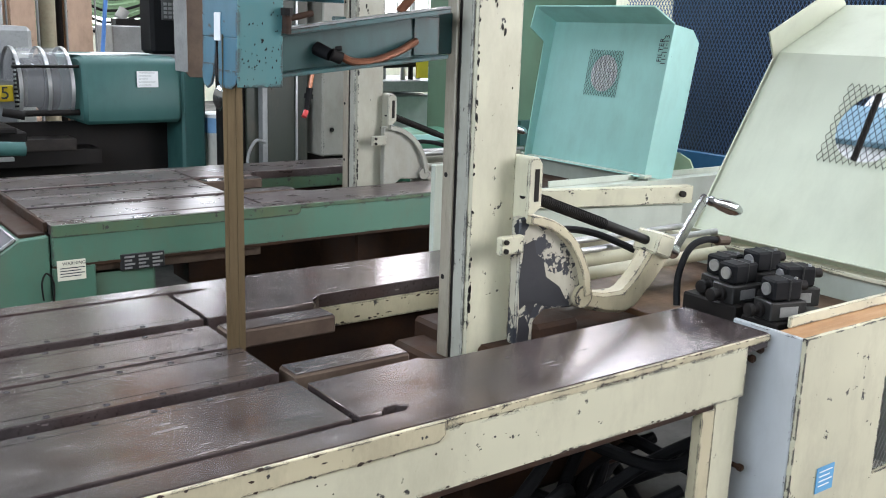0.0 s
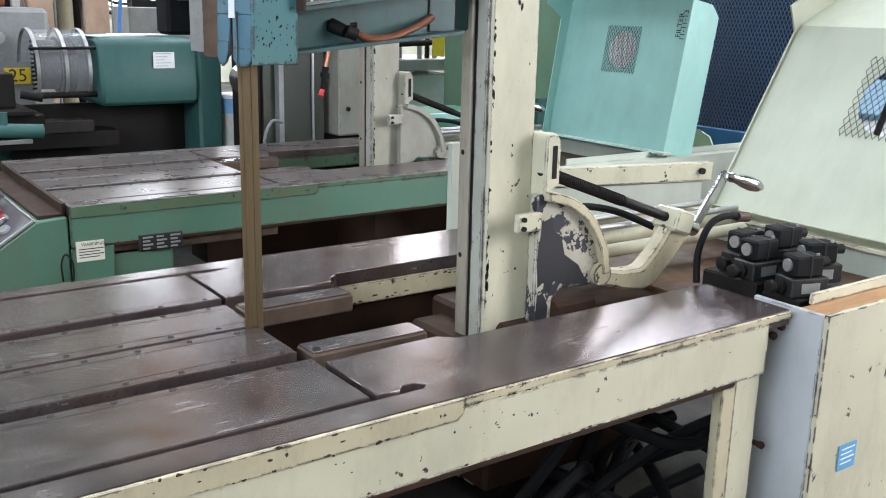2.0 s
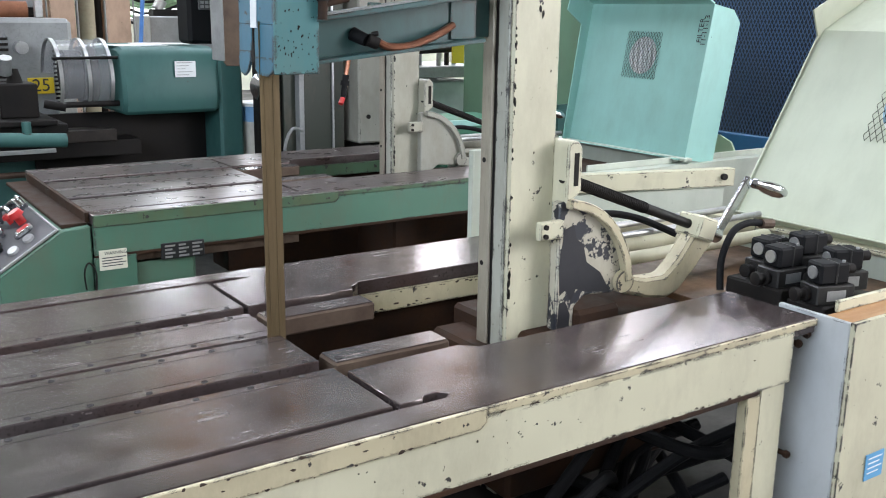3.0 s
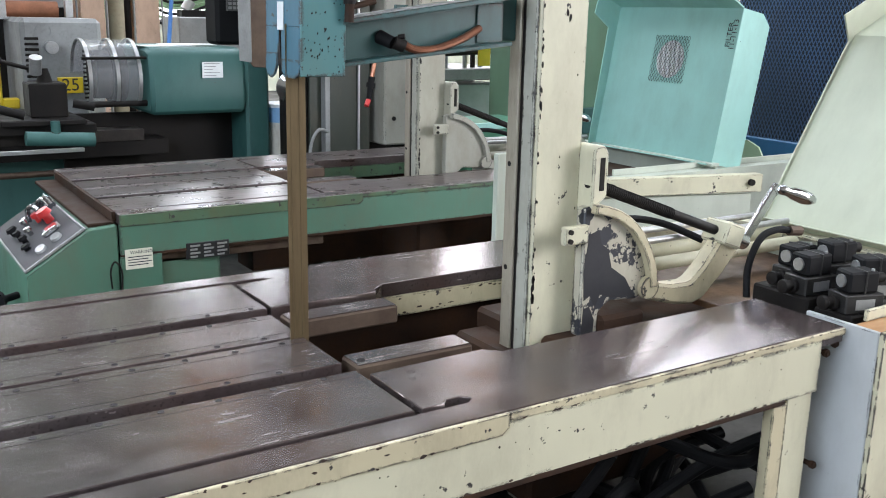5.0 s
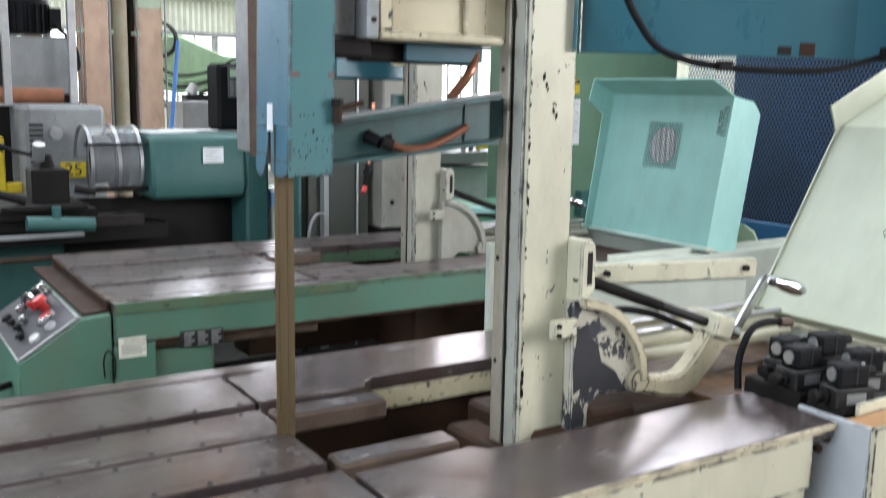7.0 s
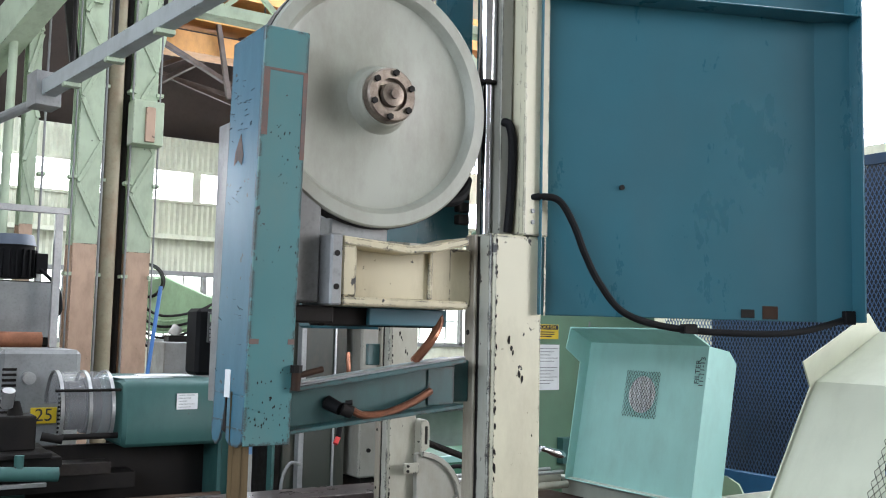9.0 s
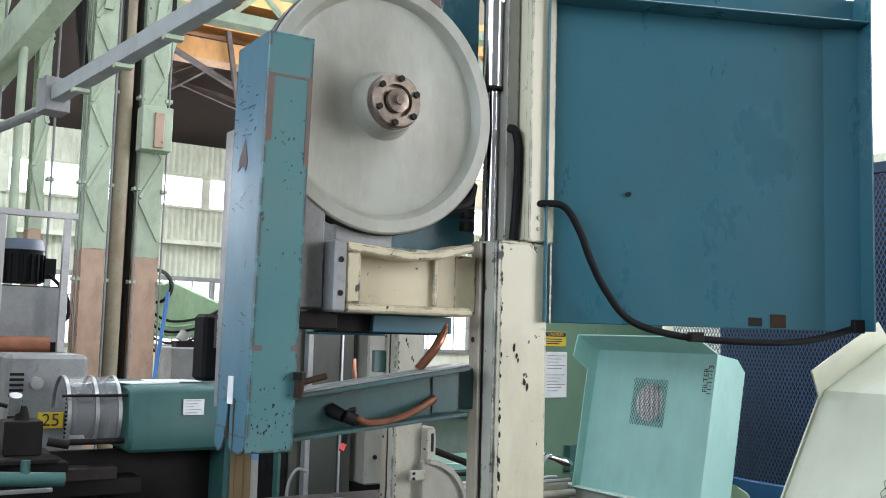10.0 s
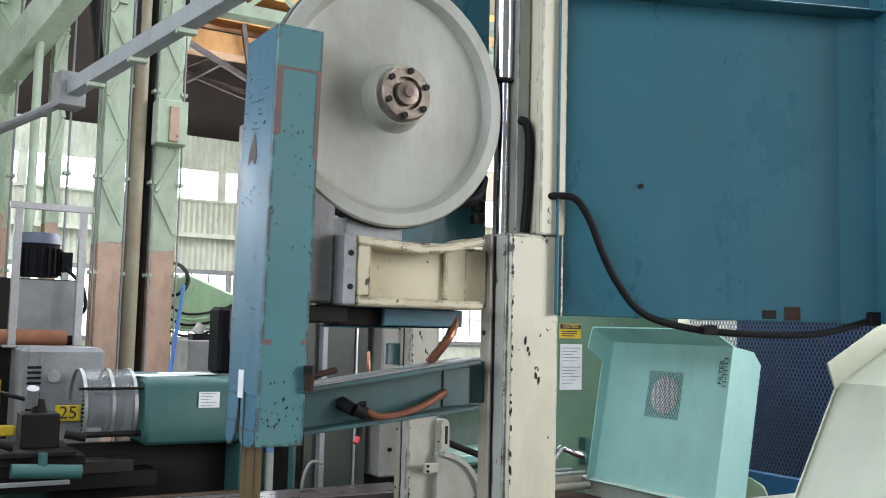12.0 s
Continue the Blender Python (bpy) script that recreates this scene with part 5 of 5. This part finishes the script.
part("case", boxes((1.83, 2.20, 2.98, 3.3, 0.70, 2.0), bev=0.01), paint("cream grey cabinet", (0.31, 0.30, 0.26), amount=0.05, dirt=0.4), t)
part("bracket", boxes((1.88, 2.20, 3.05, 3.3, 0.0, 0.70)), DARK, t)
part("lock", cyl(B(), (1.89, 2.98, 0.85), (1.89, 2.972, 0.85), 0.012), DARK, t)
t = thing("wheel_guard_case", "blue wheel case of the green saw", "guard")
part("case", boxes((1.05, 1.50, 1.99, 2.12, 1.52, 1.95), bev=0.01), BLUEDOOR, t)
t = thing("white_machine", "white boxed machine with pipes and a yellow tag", "machine")
part("case", boxes((2.75, 3.35, 4.0, 4.6, 0.0, 0.95), bev=0.01), plain("white cabinet", (0.50, 0.52, 0.54), 0.4), t)
part("table", boxes((2.65, 3.4, 3.92, 4.6, 0.98, 1.06), bev=0.006), GREYCAST, t)
for k in range(6):
    part("pipe", cyl(B(), (2.75 + k * 0.1, 4.0 + 0.05 * (k % 3), 1.06), (2.75 + k * 0.1, 4.0 + 0.05 * (k % 3), 1.25 + 0.05 * (k % 2)), 0.018), (ALU, DARK, GREYCAST)[k % 3], t)
part("bar", cyl(B(), (2.7, 3.95, 1.16), (3.3, 3.95, 1.18), 0.02), DARK, t)
part("tag", boxes((3.10, 3.20, 3.90, 3.915, 1.08, 1.30)), YELLOW, t)
t = thing("green_bin", "green steel chip bin", "bin")
part("shell", boxes((2.20, 2.78, 2.70, 3.2, 0.35, 0.82), bev=0.01), paint("dark green bin", (0.035, 0.17, 0.10), amount=0.1), t)
part("rim", boxes((2.19, 2.79, 2.69, 2.72, 0.80, 0.835)), TEAL, t)
part("foot", boxes((2.22, 2.76, 2.72, 3.18, 0.0, 0.35)), DARK, t)
t = thing("green_cabinet", "tall mid green electrical cabinet", "cabinet")
part("case", boxes((2.98, 4.15, 3.02, 3.6, 0.0, 2.2), bev=0.01), paint("cabinet green", (0.13, 0.24, 0.155), amount=0.03, dirt=0.2), t)
part("conduit", tube(B(), [(3.42, 3.0, 0.72), (3.46, 2.98, 0.75), (3.48, 2.98, 1.0), (3.52, 2.99, 1.6)], 0.006), GREYCAST, t)
part("box", boxes((3.28, 3.45, 2.96, 3.02, 0.70, 0.86)), LATHEG, t)
t = thing("caution_sign", "yellow caution sign with black heading", "sign")
part("plate", boxes((3.10, 3.275, 3.012, 3.016, 1.483, 1.575), bev=0), YELLOW, t)
part("heading_bar", boxes((3.105, 3.27, 3.009, 3.0115, 1.543, 1.571), bev=0), INK, t)
text_on("heading", "CAUTION", 0.027, Matrix.Translation((3.188, 3.0085, 1.557)) @ pose(0, 0, 0, 90, 0, 0), YELLOW, t)
for k in range(3):
    part("print_bar", boxes((3.115, 3.24 - 0.02 * (k == 2), 3.0105, 3.0115, 1.524 - k * 0.014, 1.530 - k * 0.014), bev=0), INK, t)
t = thing("instruction_sheet", "white printed instruction sheet on a green cabinet", "paper")
part("sheet", boxes((3.11, 3.285, 3.012, 3.016, 1.16, 1.447), bev=0), PAPER, t)
for k in range(12):
    if k != 5:
        part("print_bar", boxes((3.125, 3.27 - 0.03 * (k % 3), 3.0105, 3.0115, 1.42 - k * 0.02, 1.424 - k * 0.02), bev=0), GREYCAST, t)
# mesh screen
t = thing("mesh_screen", "dark blue expanded metal screen before a navy cabinet", "screen")
part("backing", boxes((4.70, 4.75, -0.6, 3.0, 0.0, 2.6)), plain("black blue cabinet", (0.008, 0.012, 0.022), 0.5), t)
part("frame_rail", boxes((4.16, 4.20, 0.0, 3.0, 0.50, 0.56)), NAVY, t)
part("frame_rail", boxes((4.16, 4.20, 0.0, 3.0, 2.5, 2.56)), NAVY, t)
MESHB = paint("mesh blue", (0.07, 0.14, 0.27), amount=0.05, edge=False)
verts, faces = [], []
z0, z1 = 0.56, 2.5
for sgn in (-1, 1):
    for k in range(-150, 130):
        a = 0.1 + k * 0.026 + (z1 - z0 if sgn < 0 else 0)
        d = (z1 - z0) * 0.5 * sgn
        t0, t1 = (0.05 - a) / d, (2.95 - a) / d
        t0, t1 = max(0, min(t0, t1)), min(1, max(t0, t1))
        if t1 - t0 < 0.02:
            continue
        n = len(verts)
        for q in (t0, t1):
            y, z = a + d * q, z0 + (z1 - z0) * q
            verts += [(4.18 - 0.004 * sgn, y - 0.003, z), (4.18 - 0.004 * sgn, y + 0.003, z), (4.186 - 0.004 * sgn, y, z)]
        faces += [(n, n + 1, n + 4, n + 3), (n + 1, n + 2, n + 5, n + 4), (n + 2, n, n + 3, n + 5)]
me = bpy.data.meshes.new("mesh")
me.from_pydata(verts, [], faces)
me.materials.append(MESHB)
o = new("mesh", me)
o.parent = t
t = thing("pale_guard", "pale green sheet guard with a rounded corner", "guard")
part("sheet", prism(B(), [(1.75, 0.0), (1.75, 0.872), (1.34, 0.872), (1.27, 0.845), (1.235, 0.79), (1.225, 0.70), (1.225, 0.0)], "x", 2.90, 2.91), paint("pale lime enamel", (0.50, 0.62, 0.42), amount=0.03), t)
t = thing("blue_post", "blue painted machine side panel", "panel")
part("sheet", boxes((3.5, 3.55, 1.0, 2.2, 0.0, 0.80)), plain("blue panel", (0.03, 0.12, 0.25), 0.35), t)
# Added white board, tilted to catch light so the cover's hole looks bright.
t = thing("bright_backing", "added white board catching light behind the cover, with bench and pipes", "bench")
part("case", boxes((3.1, 3.6, 0.0, 0.75, 0.0, 0.72), bev=0.01), plain("white bench", (0.75, 0.75, 0.76), 0.4), t)
part("board", box(B(), -0.4, 0.4, -0.65, 0.08, 0, 0.02, 0.002, Matrix.Translation((3.35, 0.65, 1.02)) @ pose(0, 0, 0, 0, -42, 0)), plain("white light-catching board", (0.85, 0.85, 0.86), 0.4), t)
part("blue_box", box(B(), -0.1, 0.12, -0.3, 0.2, 0.022, 0.06, 0.004, Matrix.Translation((3.35, 0.60, 1.02)) @ pose(0, 0, 0, 0, -42, 0)), plain("light blue box", (0.25, 0.42, 0.55), 0.4), t)
for y in (0.35, 0.55, 0.75):
    part("bar", cyl(B(), (3.0, y, 0.70), (3.25, y - 0.04, 1.35), 0.014), DARK, t)
t = thing("loose_sheet", "pale grey sheet metal guard behind the bed", "guard")
part("sheet", boxes((0.885, 0.98, 0.600, 0.612, 0.0, 1.022), bev=0.003), PALE, t)
part("fold", boxes((0.885, 0.893, 0.590, 0.600, 0.0, 1.022)), PALE, t)
t = thing("levelling_bolts", "rusty bolts in the gap between bed and cabinet", "bolts")
for x, y, z in ((0.985, -0.512, 0.725), (1.012, -0.512, 0.742), (0.985, -0.512, 0.46)):
    part("bolt", cyl(cyl(B(), (x, y + 0.03, z), (x, y - 0.002, z), 0.006, seg=10), (x, y + 0.002, z), (x, y + 0.009, z), 0.010, seg=6), RUST, t)
# blue label on the cabinet
t = thing("blue_label", "faded blue label on a cream cabinet", "sign")
part("plate", boxes((1.155, 1.225, -0.600, -0.598, 0.385, 0.45), bev=0), BLUEPAPER, t)
for k in range(4):
    part("print_bar", boxes((1.163, 1.217 - 0.01 * (k % 2), -0.6012, -0.6002, 0.437 - k * 0.012, 0.440 - k * 0.012), bev=0), PAPER, t)

# ---- far machines and overhead steel ----
t = thing("radial_drill", "pale green radial drill with looped hoses", "machine")
PG = paint("pale drill green", (0.36, 0.55, 0.33), amount=0.15, dirt=0.4)
part("arm", prism(B(), [(2.0, 1.45), (2.05, 1.95), (2.4, 2.05), (2.9, 1.85), (4.2, 1.72), (4.2, 1.40)], "y", 8.6, 9.1, 0.02), PG, t)
part("column", boxes((1.6, 2.0, 8.7, 9.2, 0.0, 2.1), bev=0.03), PG, t)
part("motor", cyl(B(), (2.9, 8.6, 1.62), (2.9, 8.52, 1.62), 0.10), DARK, t)
part("bracket", boxes((3.4, 4.1, 8.5, 8.6, 1.82, 1.9)), GREYCAST, t)
for k in range(7):
    part("hose", tube(B(), [(2.0, 8.5, 1.85 - 0.07 * k), (2.3, 8.45, 1.62 - 0.06 * k), (2.7, 8.45, 1.66 - 0.05 * k), (3.0, 8.5, 1.80 - 0.03 * k), (3.2, 8.5, 1.86)], 0.014), PG if k % 2 else DARK, t)
part("hose_coil", lathe(B(), [(0.0, 0.16), (0.02, 0.19), (0.06, 0.19), (0.08, 0.16)], (2.2, 8.58, 1.98), seg=28, closed=True), DARK, t)
t = thing("tool_cabinet", "pale grey tool cabinet with loose fittings", "cabinet")
part("case", boxes((1.95, 2.75, 7.0, 7.5, 0.0, 1.36), bev=0.01), GREYCAST, t)
part("fitting", cyl(boxes((2.0, 2.5, 7.05, 7.2, 1.36, 1.42)), (2.3, 7.1, 1.42), (2.3, 7.1, 1.52), 0.06), DARK, t)
part("fitting", cyl(B(), (2.05, 7.1, 1.42), (2.1, 7.1, 1.5), 0.05), ALU, t)
t = thing("jib_beam", "pale grey boxed jib rail with a square end", "crane")
E0, E1 = Vector((0.40, 4.61, 2.98)), Vector((0.77, 2.75, 3.12))
D = E1 - E0
part("rail", beam_between(B(), E0, E0 + D * 1.5, 0.085, 0.10), paint("pale grey rail", (0.42, 0.46, 0.46), amount=0.15), t)
part("end_box", beam_between(B(), E0 - D * 0.06, E0 + D * 0.02, 0.16, 0.22), GREYCAST, t)
for k in (0.2, 0.5, 0.8):
    p = E0 + D * k
    part("clip", boxes((p.x - 0.05, p.x + 0.05, p.y - 0.03, p.y + 0.03, p.z - 0.075, p.z - 0.05)), COLG, t)
    part("hanger", cyl(B(), (p.x, p.y, p.z), (p.x, p.y, 7.5), 0.012), DARK, t)
t = thing("crane_runway", "pale green riveted crane runway girder", "girder")
part("girder", beam_between(B(), (0.14, 7.3, 3.44), (0.84, 5.6, 4.47), 0.20, 0.30), COLG, t)
part("girder", boxes((-3, 6, 7.0, 7.2, 4.5, 4.62), (-3, 6, 7.0, 7.2, 4.9, 5.0)), COLG, t)
bm = B()
for k in range(14):
    x = -3 + k * 0.6
    beam_between(bm, (x, 7.1, 4.62), (x + 0.3, 7.1, 4.9), 0.05, 0.05)
    beam_between(bm, (x + 0.3, 7.1, 4.9), (x + 0.6, 7.1, 4.62), 0.05, 0.05)
part("lattice", bm, COLG, t)
part("brace", beam_between(B(), (0.75, 6.6, 5.2), (0.95, 6.6, 3.7), 0.06, 0.07), DARK, t)
part("pipe", tube(B(), [(0.10, 6.4, 2.9), (0.12, 6.4, 2.95), (0.55, 6.0, 3.18), (0.6, 6.0, 3.3)], 0.04), GREYCAST, t)
for k, (x, y, z) in enumerate(((4.6, 11.5, 4.1), (4.9, 12.5, 4.4))):
    t = thing("hall_lamp", "grey enamel dish lamp hanging from the roof", "lamp", "hall lamps")
    part("shade", lathe(B(), [(0, 0.10), (0.02, 0.28), (0.14, 0.16), (0.24, 0.06)], (x, y, z), (0, 0, 1), 24), GREYCAST, t)
    part("rod", cyl(B(), (x, y, z + 0.2), (x, y, 9.0 - (y - 10.6) * 0.826), 0.012), DARK, t)

t = thing("aisle_guard", "cream sheet guard with a bolted cap rail", "guard")
part("sheet", beam_between(B(), (1.68, 1.14, 0.36), (2.46, 0.93, 0.36), 0.012, 0.72), PALE, t)
part("cap_rail", beam_between(B(), (1.66, 1.142, 0.765), (2.49, 0.919, 0.765), 0.05, 0.075), CREAM, t)
part("ledge", beam_between(B(), (1.70, 1.20, 0.735), (2.49, 0.985, 0.735), 0.12, 0.012), CREAM, t)
for k in (0.18, 0.93):
    p = Vector((1.66, 1.142, 0.77)).lerp(Vector((2.49, 0.919, 0.77)), k)
    part("bolt", cyl(B(), p + Vector((-0.006, -0.024, 0)), p + Vector((-0.010, -0.040, 0)), 0.014, seg=8), DARK, t)

t = thing("roof_bracing", "brown steel roof braces under dark boards", "truss")
for p, q in (((2.6, 11.0, 5.5), (6.4, 13.8, 5.0)), ((3.0, 13.8, 5.0), (5.2, 11.5, 6.4)), ((3.6, 13.5, 5.6), (6.2, 13.5, 4.9)), ((2.4, 12.5, 4.9), (4.4, 12.5, 6.0)), ((4.4, 12.5, 6.0), (6.6, 12.5, 4.8)), ((2.8, 14.2, 5.9), (6.8, 14.2, 5.3)), ((3.9, 11.8, 6.5), (4.2, 11.8, 4.9))):
    part("brace", beam_between(B(), p, q, 0.07, 0.07), TRUSS, t)

# pale ribbed screen seen through the hole of the green saw's lid
t = thing("ribbed_screen", "pale ribbed sheet screen behind a lid", "screen")
part("sheet", boxes((3.58, 4.00, 2.76, 2.77, 0.0, 1.32)), PAPER, t)
for k in range(10):
    part("rib", boxes((3.585 + k * 0.042, 3.607 + k * 0.042, 2.735, 2.759, 0.0, 1.32), bev=0.003), PAPER, t)
